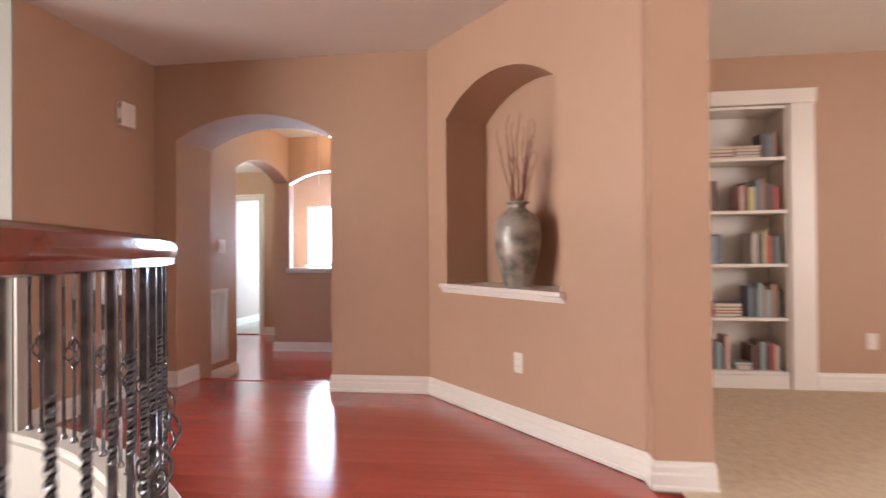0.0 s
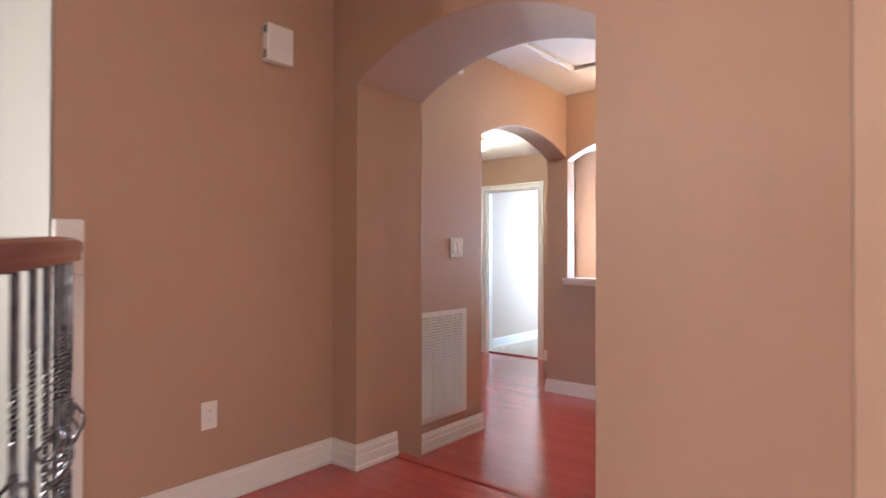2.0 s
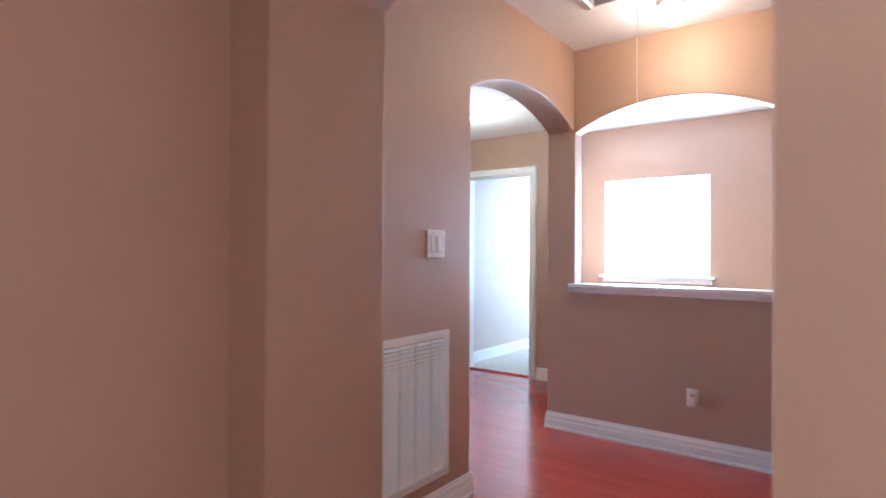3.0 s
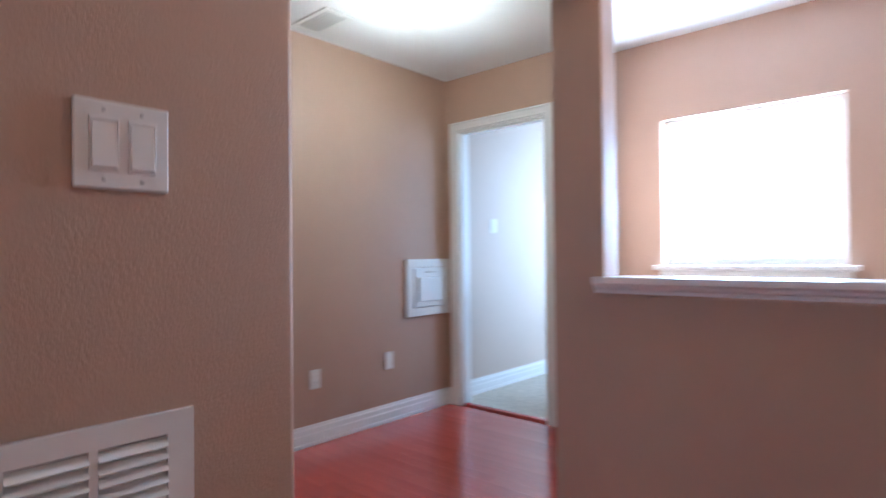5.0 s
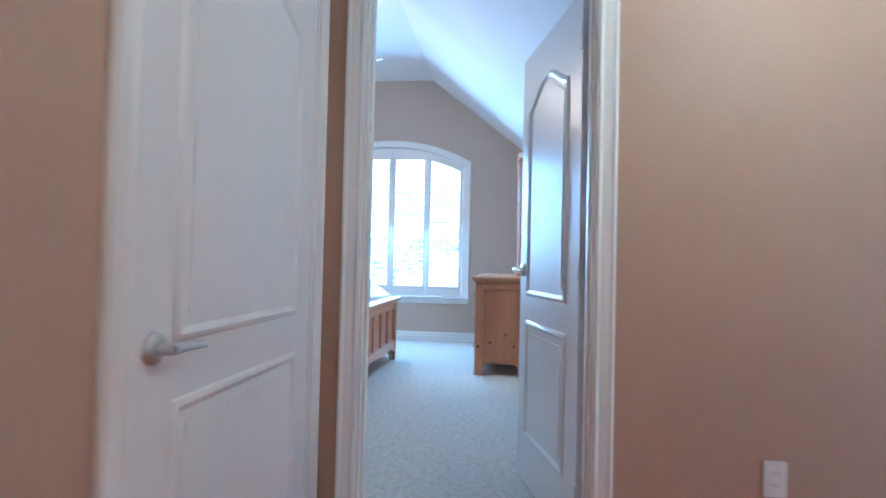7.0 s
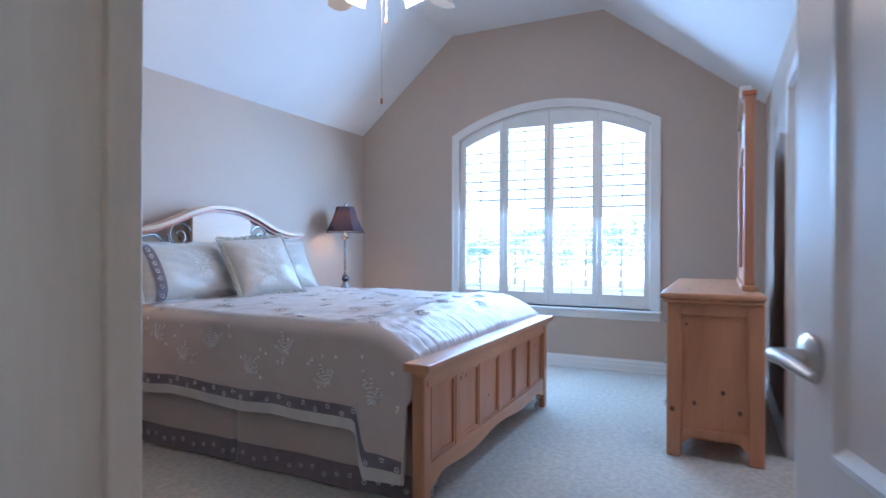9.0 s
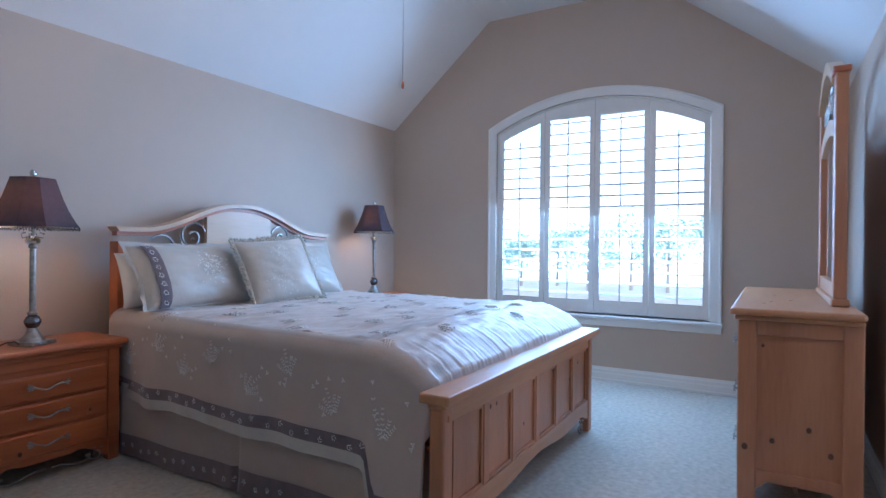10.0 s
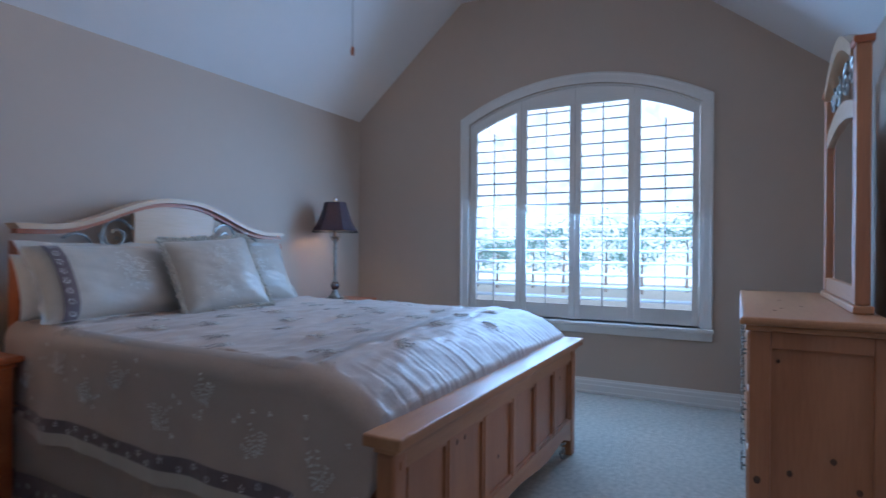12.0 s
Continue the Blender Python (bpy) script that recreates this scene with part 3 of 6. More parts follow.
LOUVRE = [(-0.042, 0.0), (-0.03, 0.0045), (0, 0.006), (0.03, 0.0045), (0.042, 0.0), (0.03, -0.0045), (0, -0.006), (-0.03, -0.0045)]
panel_w = (WY1 - WY0 - 0.03) / 4
for k in range(4):
    a, b = WY0 + 0.015 + k * panel_w + 0.002, WY0 + 0.015 + (k + 1) * panel_w - 0.002
    sh = thing("window_shutter", pose(WIN_X - 0.035, 0, 0), "white plantation shutter panel with open louvres", "shutter", "shutters in the arched window")
    st = 0.045
    za = min(arch_height(a), arch_height(b)) - 0.02
    for u0, u1 in ((a, a + st), (b - st, b)):
        hi = [arch_height(u0) - 0.02, arch_height(u1) - 0.02]
        part("stile", plate([(u0, WZ0 + 0.012), (u1, WZ0 + 0.012), (u1, hi[1]), (u0, hi[0])], (), 0.028, upright((0.014, 0, 0), (0, 1, 0), (-1, 0, 0))), TRIM, sh)
    part("bottom_rail", box(-0.013, 0.013, a + st, b - st, WZ0 + 0.012, WZ0 + 0.13, 0.003), TRIM, sh)
    lo_t = min(arch_height(a + st), arch_height(b - st)) - 0.115
    n = 8
    us = [a + st + (b - a - 2 * st) * i / n for i in range(n + 1)]
    level = lo_t if k in (1, 2) else None
    inner = [(u, (level if level else arch_height(u) - 0.105)) for u in us]
    part("top_rail", plate([(u, z) for u, z in inner] + [(u, arch_height(u) - 0.02) for u in reversed(us)], (), 0.026, upright((0.013, 0, 0), (0, 1, 0), (-1, 0, 0))), TRIM, sh)
    z, lou = WZ0 + 0.185, None
    c, s = math.cos(radians(-12)), math.sin(radians(-12))
    while z < lo_t - 0.02:
        if lou is None:
            lou = part("louvre", sweep([(0, a + st + 0.002, 0), (0, b - st - 0.002, 0)], [(p * c - q * s, p * s + q * c) for p, q in LOUVRE]), TRIM, sh, m=pose(0, 0, z))
        else:
            o = new("louvre", lou.data)
            o.parent, o.matrix_basis = sh, pose(0, 0, z)
        z += 0.097
    part("tilt_rod", box(0.044, 0.054, (a + b) / 2 - 0.006, (a + b) / 2 + 0.006, WZ0 + 0.10, lo_t - 0.02, 0.002), TRIM, sh)


# ---------------------------------------------------------------- doors
def panel_door(w, h, name, label, lever_side, lz=0.92):
    """A two-panel moulded door, hinged at x = 0, that fills x 0..w and stands on z = 0; its faces look to +y and -y."""
    d = thing(name, Matrix.Identity(4), label, "door", "", "structure")
    t = 0.035
    part("leaf", box(0, w, -t / 2, t / 2, 0.008, h, 0.002), DOORW, d)
    m = 0.12
    low = rect(m, w - m, 0.22, 0.755)
    c, u0, u1 = w / 2, m, w - m
    n = 18
    top = []
    for i in range(n + 1):
        q = i / n
        lift = 0.10 * (0.5 - 0.5 * math.cos(2 * math.pi * q)) ** 0.8
        top.append((u1 - (u1 - u0) * q, h - 0.27 + lift))
    high = [(u0, 0.865), (u1, 0.865)] + top
    sec = [(0.0, 0.0), (0.006, 0.007), (0.016, 0.010), (0.024, 0.004), (0.030, 0.0)]
    for side in (1, -1):
        for outline in (low, high):
            bm = sweep([(x, z, 0) for x, z in outline], [(-a, b) for a, b in sec] , closed=True)
            bm.transform(upright((0, side * t / 2, 0), (1, 0, 0), (0, side, 0)))
            part("panel_moulding", bm, DOORW, d, "", True)
            k = 0.055
            cx, cz = sum(p[0] for p in outline) / len(outline), sum(p[1] for p in outline) / len(outline)
            bb = [(min(max(x, u0 + k), u1 - k), z + (k if z < cz else -k)) for x, z in outline]
            bm = plate(bb, (), 0.004, upright((0, side * t / 2, 0), (1, 0, 0), (0, side, 0)))
            part("raised_panel", bm, DOORW, d)
        hx = w - 0.06 if lever_side > 0 else 0.06
        body = lathe([(0.0, 0.0), (0.031, 0.0), (0.031, 0.006), (0.026, 0.011), (0.012, 0.013), (0.011, 0.045), (0.0, 0.045)], 18)
        body.transform(upright((hx, side * t / 2, lz), (1, 0, 0), (0, side, 0)))
        hd = part("door_handle", body, NICKEL, d, "satin nickel lever handle", True)
        y = side * (t / 2 + 0.047)
        part("lever", tube([(hx + 0.008 * lever_side, y, lz), (hx - 0.03 * lever_side, y, lz + 0.001), (hx - 0.075 * lever_side, y * 0.98, lz - 0.002), (hx - 0.108 * lever_side, y * 0.93, lz - 0.006)], [0.010, 0.0095, 0.0085, 0.006], 10), NICKEL, hd, "", True)
    part("latch_plate", box(w - 0.001, w + 0.002, -0.012, 0.012, 0.89, 0.95), NICKEL, d)
    for z in (0.20, 1.0, 1.83):
        part("hinge", tube([(-0.004, t / 2 + 0.002, z - 0.045), (-0.004, t / 2 + 0.002, z + 0.045)], 0.0065, 8), DOORW, d, "", True)
        part("hinge_plate", box(-0.001, 0.03, t / 2 - 0.001, t / 2 + 0.0015, z - 0.044, z + 0.044), DOORW, d)
    return d


bed_door = panel_door(0.76, 2.0, "door_1", "white two-panel door standing open into the bedroom", 1, 0.985)
hx, hy = BX - 0.045, 6.612
bed_door.matrix_basis = Matrix.Translation((hx, hy, HALL + 0.012)) @ Matrix.Rotation(math.atan2(6.43 - hy, -5.655 - hx), 4, "Z")
closet_door = panel_door(0.878, 2.0, "door_2", "white two-panel closet door, closed", 1, 0.865)
closet_door.matrix_basis = Matrix.Translation((-4.697, NEAR_Y - 0.018, WOOD + 0.012))
strike = tagged(part("strike_plate", box(-8.285, -8.283, 6.735, 6.765, HALL + 0.88, HALL + 0.95), NICKEL), "small nickel strike plate in a door jamb", "strike plate")
strike = tagged(part("strike_plate", box(VEST_X - 0.097, VEST_X - 0.064, 5.849, 5.852, HALL + 0.875, HALL + 0.955), NICKEL), "small nickel strike plate in a door jamb", "strike plate")


# ---------------------------------------------------------------- plates on walls
def wall_plate(m, kind, label):
    """A cover plate in the local x-z plane, that looks to -y. kind: outlet, switch, double, blank."""
    w = 0.116 if kind == "double" else 0.07
    th = thing("light_switch" if kind in ("switch", "double") else "wall_outlet", m, label, "switch" if kind in ("switch", "double") else "outlet")
    part("cover_plate", box(-w / 2, w / 2, -0.006, 0, -0.057, 0.057, 0.0025), PLASTIC, th)
    cols = (-0.023, 0.023) if kind == "double" else (0,)
    for c in cols:
        if kind in ("switch", "double"):
            part("rocker_frame", box(c - 0.018, c + 0.018, -0.0075, -0.005, -0.035, 0.035, 0.001), PLASTIC, th)
            bm = box(c - 0.0155, c + 0.0155, -0.011, -0.006, -0.031, 0.031, 0.002)
            for v in bm.verts:
                if v.co.z > 0 and v.co.y < -0.009:
                    v.co.y += 0.0035
            part("rocker", bm, PLASTIC, th)
        elif kind == "outlet":
            for z in (-0.0195, 0.0195):
                part("socket", box(c - 0.0165, c + 0.0165, -0.009, -0.005, z - 0.014, z + 0.014, 0.003), PLASTIC, th)
                for dx in (-0.006, 0.006):
                    part("slot", box(c + dx - 0.001, c + dx + 0.001, -0.0096, -0.0085, z - 0.003, z + 0.006), DARKHOLE, th)
        for z in (-0.045, 0.045) if kind != "blank" else ():
            part("screw", box(c - 0.0025, c + 0.0025, -0.0072, -0.005, z - 0.0025, z + 0.0025, 0.001), NICKEL, th)
    return th


def on_left_x(x, y, z):      # a wall that looks to +x
    return pose(x + 0.001, y, z, 0, 0, 90)


wall_plate(on_left_x(LEFT_X, 3.715, 0.375), "outlet", "white outlet on the tan landing wall")
wall_plate(on_left_x(HALL_X, 5.508, 1.086) @ Matrix.Scale(1.15, 4), "double", "white double rocker switch on the tan hall wall")
wall_plate(on_left_x(VEST_X, 7.195, 0.185), "outlet", "white outlet low on the vestibule wall")
wall_plate(on_left_x(VEST_X, 7.795, 0.210), "blank", "white blank cover plate low on the vestibule wall")
wall_plate(on_left_x(-4.80, 8.985, 1.16), "switch", "white rocker switch on the far room's wall")
wall_plate(pose(-2.135, END_Y - 0.001, 0.155), "outlet", "white outlet under the pass-through sill")
wall_plate(pose(2.39, 4.730, 0.355), "outlet", "white outlet beside the bookcase")
ang = math.degrees(math.atan2(DIAG.y, DIAG.x))
q = DX + DIAG * 0.968
wall_plate(pose(q.x - DIAG_N.x * 0.001, q.y - DIAG_N.y * 0.001, 0.375, 0, 0, ang), "outlet", "white outlet below the arched niche")

# a plug left in the hall outlet
pl = thing("air_freshener", pose(-2.13, END_Y - 0.009, 0.14), "small white plug-in air freshener in an outlet", "air freshener")
part("body", box(-0.02, 0.02, -0.04, -0.001, -0.02, 0.028, 0.008), PLASTIC, pl)
part("warmer", lathe([(0.013, 0), (0.015, 0.02), (0.008, 0.03), (0, 0.032)], 12, centre=(0.0, -0.026, 0.028)), PINEPALE, pl)

# door chime box
ch = thing("door_chime", pose(LEFT_X + 0.001, 4.022, 1.99, 0, 0, 90), "white plastic door chime box on the tan wall", "chime")
part("cover", box(-0.068, 0.068, -0.05, 0, -0.085, 0.085, 0.008), PLASTIC, ch)
for z in (-0.055, 0.055):
    for k in range(4):
        part("grille_slot", box(-0.0695, -0.0675, -0.04, -0.012, z - 0.014 + k * 0.009, z - 0.010 + k * 0.009), DARKHOLE, ch)

# return air grille
gr = thing("return_air_grille", pose(HALL_X + 0.001, 5.355, 0.327, 0, 0, 90), "white louvred return air grille on the hall wall", "air vent")
GW, GH = 0.51, 0.695
# Dark sheet that paints the duct's shade behind the slats.
part("shade_backing", box(-GW / 2 + 0.02, GW / 2 - 0.02, -0.002, 0.0, -GH / 2 + 0.02, GH / 2 - 0.02), DARKHOLE, gr)
cols = 4
cw_ = (GW - 0.07) / cols
holes = [rect(-GW / 2 + 0.035 + k * cw_ + 0.006, -GW / 2 + 0.035 + (k + 1) * cw_ - 0.006, -GH / 2 + 0.035, GH / 2 - 0.035) for k in range(cols)]
part("frame", plate(rect(-GW / 2, GW / 2, -GH / 2, GH / 2), holes, 0.008, upright((0, -0.012, 0), (1, 0, 0), (0, 1, 0))), PLASTIC, gr)
slat = None
for k in range(cols):
    for i in range(33):
        z = -GH / 2 + 0.045 + i * 0.0189
        if slat is None:
            slat = part("slat", sweep([(-cw_ / 2 + 0.006, 0, 0), (cw_ / 2 - 0.006, 0, 0)], [(0.008, -0.0082), (0.009, -0.0072), (-0.005, 0.006), (-0.006, 0.005)]), PLASTIC, gr)
            o = slat
        else:
            o = new("slat", slat.data)
            o.parent = gr
        o.matrix_basis = pose(-GW / 2 + 0.035 + (k + 0.5) * cw_, -0.008, z)

# laundry hatch
hatch = thing("laundry_hatch", pose(VEST_X + 0.001, 8.19, 0.69, 0, 0, 90), "white raised-panel laundry chute door in the wall", "hatch")
part("frame", plate(rect(-0.232, 0.214, -0.203, 0.203), [rect(-0.17, 0.17, -0.145, 0.145)], 0.022, upright((0, -0.022, 0), (1, 0, 0), (0, 1, 0))), TRIM, hatch)
part("door_panel", box(-0.168, 0.168, -0.030, -0.002, -0.143, 0.143, 0.010), DOORW, hatch)
part("raised_panel", box(-0.135, 0.135, -0.040, -0.026, -0.105, 0.078, 0.010), DOORW, hatch)
part("pull", tube([(-0.055, -0.029, 0.110), (-0.045, -0.046, 0.110), (0.045, -0.046, 0.110), (0.055, -0.029, 0.110)], 0.0045, 8), NICKEL, hatch, "nickel bail pull", True)

# ceiling: attic hatch with moulding, lamps, vents
at = thing("attic_hatch", pose(-2.17, 5.92, CEIL_H), "white attic hatch panel with moulded frame", "hatch")
part("panel", box(-0.32, 0.32, -0.50, 0.50, -0.012, -0.001, 0.003), CEIL, at)
fr = [(0.0, 0.0), (0.0, -0.03), (0.02, -0.034), (0.05, -0.022), (0.075, -0.008), (0.08, 0.0)]
part("frame", sweep([(-0.34, -0.52, 0), (-0.34, 0.52, 0), (0.34, 0.52, 0), (0.34, -0.52, 0)], [(-a, b) for a, b in fr], closed=True), TRIM, at)
GLASSLIT = glow("lit frosted glass", (1.0, 0.84, 0.58), 5.0)
BULBLIT = glow("lit frosted tulip glass", (1.0, 0.88, 0.68), 6.0)


def dome_light(x, y, z, label):
    th = thing("ceiling_light", pose(x, y, z), label, "ceiling light")
    part("canopy", lathe([(0.0, 0.0), (0.075, 0.0), (0.078, -0.012), (0.07, -0.03), (0.06, -0.036), (0.0, -0.036)], 28), NICKEL, th, "brushed metal canopy", True)
    bm = bmesh.new()
    n, prof = 48, [(0.055, -0.036), (0.078, -0.045), (0.090, -0.065), (0.086, -0.09), (0.066, -0.115), (0.035, -0.130), (0.012, -0.135)]
    rings = []
    for r, zz in prof:
        rings.append([bm.verts.new(((r * (1 + 0.025 * (1 if k % 2 else -1))) * math.cos(2 * math.pi * k / n), (r * (1 + 0.025 * (1 if k % 2 else -1))) * math.sin(2 * math.pi * k / n), zz)) for k in range(n)])
    for a, b in zip(rings, rings[1:]):
        for k in range(n):
            bm.faces.new((a[k], a[(k + 1) % n], b[(k + 1) % n], b[k]))
    bm.faces.new(rings[-1])
    sh = part("shade", bm, GLASSLIT, th, "fluted frosted glass bowl, lit", True)
    part("finial", lathe([(0.012, -0.134), (0.010, -0.142), (0.0, -0.152)], 12), NICKEL, th, "", True)
    return th


hl = dome_light(-2.16, 6.68, CEIL_H, "flush ceiling light with fluted glass bowl, lit")
part("pull_cord", tube([(0.09, -0.16, -0.02), (0.09, -0.162, -0.45), (0.092, -0.16, -0.70)], 0.002, 6), PLASTIC, at, "thin white pull cord", False, pose(-0.17, 0.62, 0))
dome_light(-3.995, 7.26, CEIL_V, "flush ceiling light with glass bowl in the vestibule, lit")
vt = thing("ceiling_vent", pose(-4.58, 7.10, CEIL_V), "white ceiling air register with slats", "air vent")
part("frame", plate(rect(-0.17, 0.17, -0.10, 0.10), [rect(-0.14, 0.14, -0.07, 0.07)], 0.008, Matrix.Translation((0, 0, -0.009))), PLASTIC, vt)
# Shade above the register's slats, put in as a dark sheet.
part("shade_backing", box(-0.14, 0.14, -0.07, 0.07, -0.002, -0.0005), DARKHOLE, vt)
for k in range(7):
    part("slat", box(-0.139, 0.139, -0.061 + k * 0.02, -0.050 + k * 0.02, -0.008, -0.004), PLASTIC, vt)
sd = thing("smoke_detector", pose(HALL_X + 0.001, 5.52, 2.30, 0, 0, 90), "small white alarm box high on the hall wall", "alarm")
part("cover", box(-0.03, 0.03, -0.03, 0, -0.04, 0.04, 0.006), PLASTIC, sd)

# ---------------------------------------------------------------- stair railing
IRON_Z0, RAIL_Z = 0.055, 0.974
rail_r = SR + 0.016
rail = thing("stair_railing", pose(SC.x, SC.y, 0), "curved mahogany handrail on wrought iron balusters", "railing")


def rarc(a0, a1, r, z, n):
    return [(r * math.cos(radians(a0 + (a1 - a0) * k / n)), r * math.sin(radians(a0 + (a1 - a0) * k / n)), z) for k in range(n + 1)]


A0, A1 = 74.3, -48
rs = [(-0.030, 0.0), (-0.022, -0.004), (0.022, -0.004), (0.030, 0.0), (0.028, 0.016), (0.033, 0.024), (0.036, 0.040), (0.033, 0.056), (0.020, 0.066), (0.0, 0.069),
      (-0.020, 0.066), (-0.033, 0.056), (-0.036, 0.040), (-0.033, 0.024), (-0.028, 0.016)]
def rail_lift(a):
    """The rail climbs gently to the block on the wall."""
    q_ = max(0.0, min(1.0, (a - 38) / 32))
    return 0.048 * q_ * q_ * (3 - 2 * q_)


rail_path = [(x, y, z + rail_lift(math.degrees(math.atan2(y, x)))) for x, y, z in rarc(A0, A1, rail_r, RAIL_Z, 90)]
part("handrail", sweep(rail_path, rs), RAILWOOD, rail, "polished red mahogany handrail", True)
part("shoe_rail", sweep(rarc(A0, A1, rail_r, 0.0, 90), [(-0.09, 0.0), (0.085, 0.0), (0.085, 0.03), (0.078, 0.038), (-0.10, 0.038), (-0.11, 0.03)]), TRIM, rail, "pale cap on the floor's curved edge")
part("fascia", sweep(rarc(A0, A1, rail_r, 0.0, 90), [(0.088, -0.34), (0.088, -0.005), (0.066, -0.005), (0.066, -0.34)]), TRIM, rail, "white curved fascia under the cap")
part("fascia_bead", sweep(rarc(A0, A1, rail_r, 0.0, 90), [(0.110, -0.03), (0.110, -0.005), (0.089, -0.005), (0.089, -0.03)]), TRIM, rail)


def twisted(z0, z1, turns, half, bm, n=26):
    """A square bar twisted about its length."""
    rings = []
    for k in range(n + 1):
        a = 2 * math.pi * turns * k / n
        z = z0 + (z1 - z0) * k / n
        rings.append([bm.verts.new((half * 1.35 * math.cos(a + j * math.pi / 2), half * 1.35 * math.sin(a + j * math.pi / 2), z)) for j in range(4)])
    for a, b in zip(rings, rings[1:]):
        for j in range(4):
            bm.faces.new((a[j], a[(j + 1) % 4], b[(j + 1) % 4], b[j]))
    return bm


def baluster(kind):
    bm = bmesh.new()
    h = 0.0072
    top = RAIL_Z - 0.003
    if kind == "twist":
        spans = [(0.26, 0.46), (0.60, 0.80)]
    elif kind == "long":
        spans = [(0.20, 0.72)]
    else:
        spans = [(0.16, 0.34), (0.62, 0.74)]
    z = IRON_Z0
    for a, b in spans:
        box(-h, h, -h, h, z, a, 0, bm)
        twisted(a, b, (b - a) / 0.085, h, bm, int((b - a) / 0.011))
        z = b
    box(-h, h, -h, h, z, top, 0, bm)
    if kind == "basket":
        for j in range(4):
            pts = []
            for k in range(13):
                q = k / 12
                r = 0.006 + 0.036 * math.sin(math.pi * q) ** 0.9
                a = j * math.pi / 2 + 2.6 * q
                pts.append((r * math.cos(a), r * math.sin(a), 0.41 + 0.135 * q))
            tube(pts, 0.0050, 6, bm)
        for zz in (0.405, 0.55):
            lathe([(0.0, -0.010), (0.011, -0.007), (0.0125, 0.0), (0.011, 0.007), (0.0, 0.010)], 10, bm, (0, 0, zz))
    lathe([(0.0, 0.036), (0.019, 0.036), (0.019, 0.046), (0.013, 0.06), (0.0085, 0.064)], 10, bm)
    return finish(bm, "baluster", IRON)


kinds = {k: baluster(k) for k in ("twist", "basket", "long")}
order_ = ["twist", "basket", "long"]
step_deg = math.degrees(0.112 / rail_r)
a, i = A0 - 1.2, 0
while a > A1 + 1:
    o = new("baluster", kinds[order_[i % 3]])
    o.parent = rail
    o.matrix_basis = pose(rail_r * math.cos(radians(a)), rail_r * math.sin(radians(a)), 0, 0, 0, a) @ Matrix.Diagonal((1, 1, 1 + rail_lift(a) / RAIL_Z, 1))
    a -= step_deg
    i += 1
nb = thing("rail_rosette", pose(LEFT_X + 0.002, 3.203, 1.06, 0, 0, 90), "white wall block that ends the handrail", "trim block")
part("block", box(-0.047, 0.047, -0.022, 0, -0.09, 0.10, 0.008), TRIM, nb)
part("post", box(-0.047, 0.047, -0.02, 0, -1.05, -0.09, 0.004), TRIM, nb)

# ---------------------------------------------------------------- niche vase
VASE = bpy.data.materials.new("crackled silver glaze")
VASE.use_nodes = True
n_, l_ = VASE.node_tree.nodes, VASE.node_tree.links
p_ = n_["Principled BSDF"]
vor = n_.new("ShaderNodeTexVoronoi")
vor.inputs["Scale"].default_value = 38
vor.feature = "DISTANCE_TO_EDGE"
no_ = n_.new("ShaderNodeTexNoise")
no_.inputs["Scale"].default_value = 9
no_.inputs["Detail"].default_value = 8
tc_ = n_.new("ShaderNodeTexCoord")
for t_ in (vor, no_):
    l_.new(tc_.outputs["Object"], t_.inputs["Vector"])
cr_ = n_.new("ShaderNodeValToRGB")
cr_.color_ramp.elements[0].position, cr_.color_ramp.elements[0].color = 0.36, (0.17, 0.16, 0.145, 1)
cr_.color_ramp.elements[1].position, cr_.color_ramp.elements[1].color = 0.66, (0.52, 0.49, 0.45, 1)
e_ = cr_.color_ramp.elements.new(0.5)
e_.color = (0.34, 0.32, 0.29, 1)
l_.new(no_.outputs["Fac"], cr_.inputs["Fac"])
l_.new(cr_.outputs["Color"], p_.inputs["Base Color"])
p_.inputs["Metallic"].default_value, p_.inputs["Roughness"].default_value = 0.45, 0.38
bp_ = n_.new("ShaderNodeBump")
bp_.inputs["Strength"].default_value, bp_.inputs["Distance"].default_value = 0.35, 0.004
l_.new(vor.outputs["Distance"], bp_.inputs["Height"])
l_.new(bp_.outputs[0], p_.inputs["Normal"])
q = DX + DIAG * 0.80 + DIAG_N * 0.145
vz = thing("floor_vase", pose(q.x, q.y, 0.793), "tall silver-grey crackle-glazed vase on the niche sill", "vase")
part("vessel", lathe([(0.0, 0.0), (0.078, 0.0), (0.086, 0.012), (0.098, 0.08), (0.122, 0.17), (0.139, 0.26), (0.143, 0.33), (0.134, 0.39), (0.105, 0.435), (0.066, 0.462),
                      (0.052, 0.478), (0.052, 0.492), (0.066, 0.502), (0.070, 0.510), (0.064, 0.514), (0.046, 0.505), (0.044, 0.47), (0.0, 0.46)], 40), VASE, vz, "", True)
TWIG = material("dried red twig", (0.20, 0.055, 0.03), 0.7, 0, (0.11, 0.03, 0.018), 20)
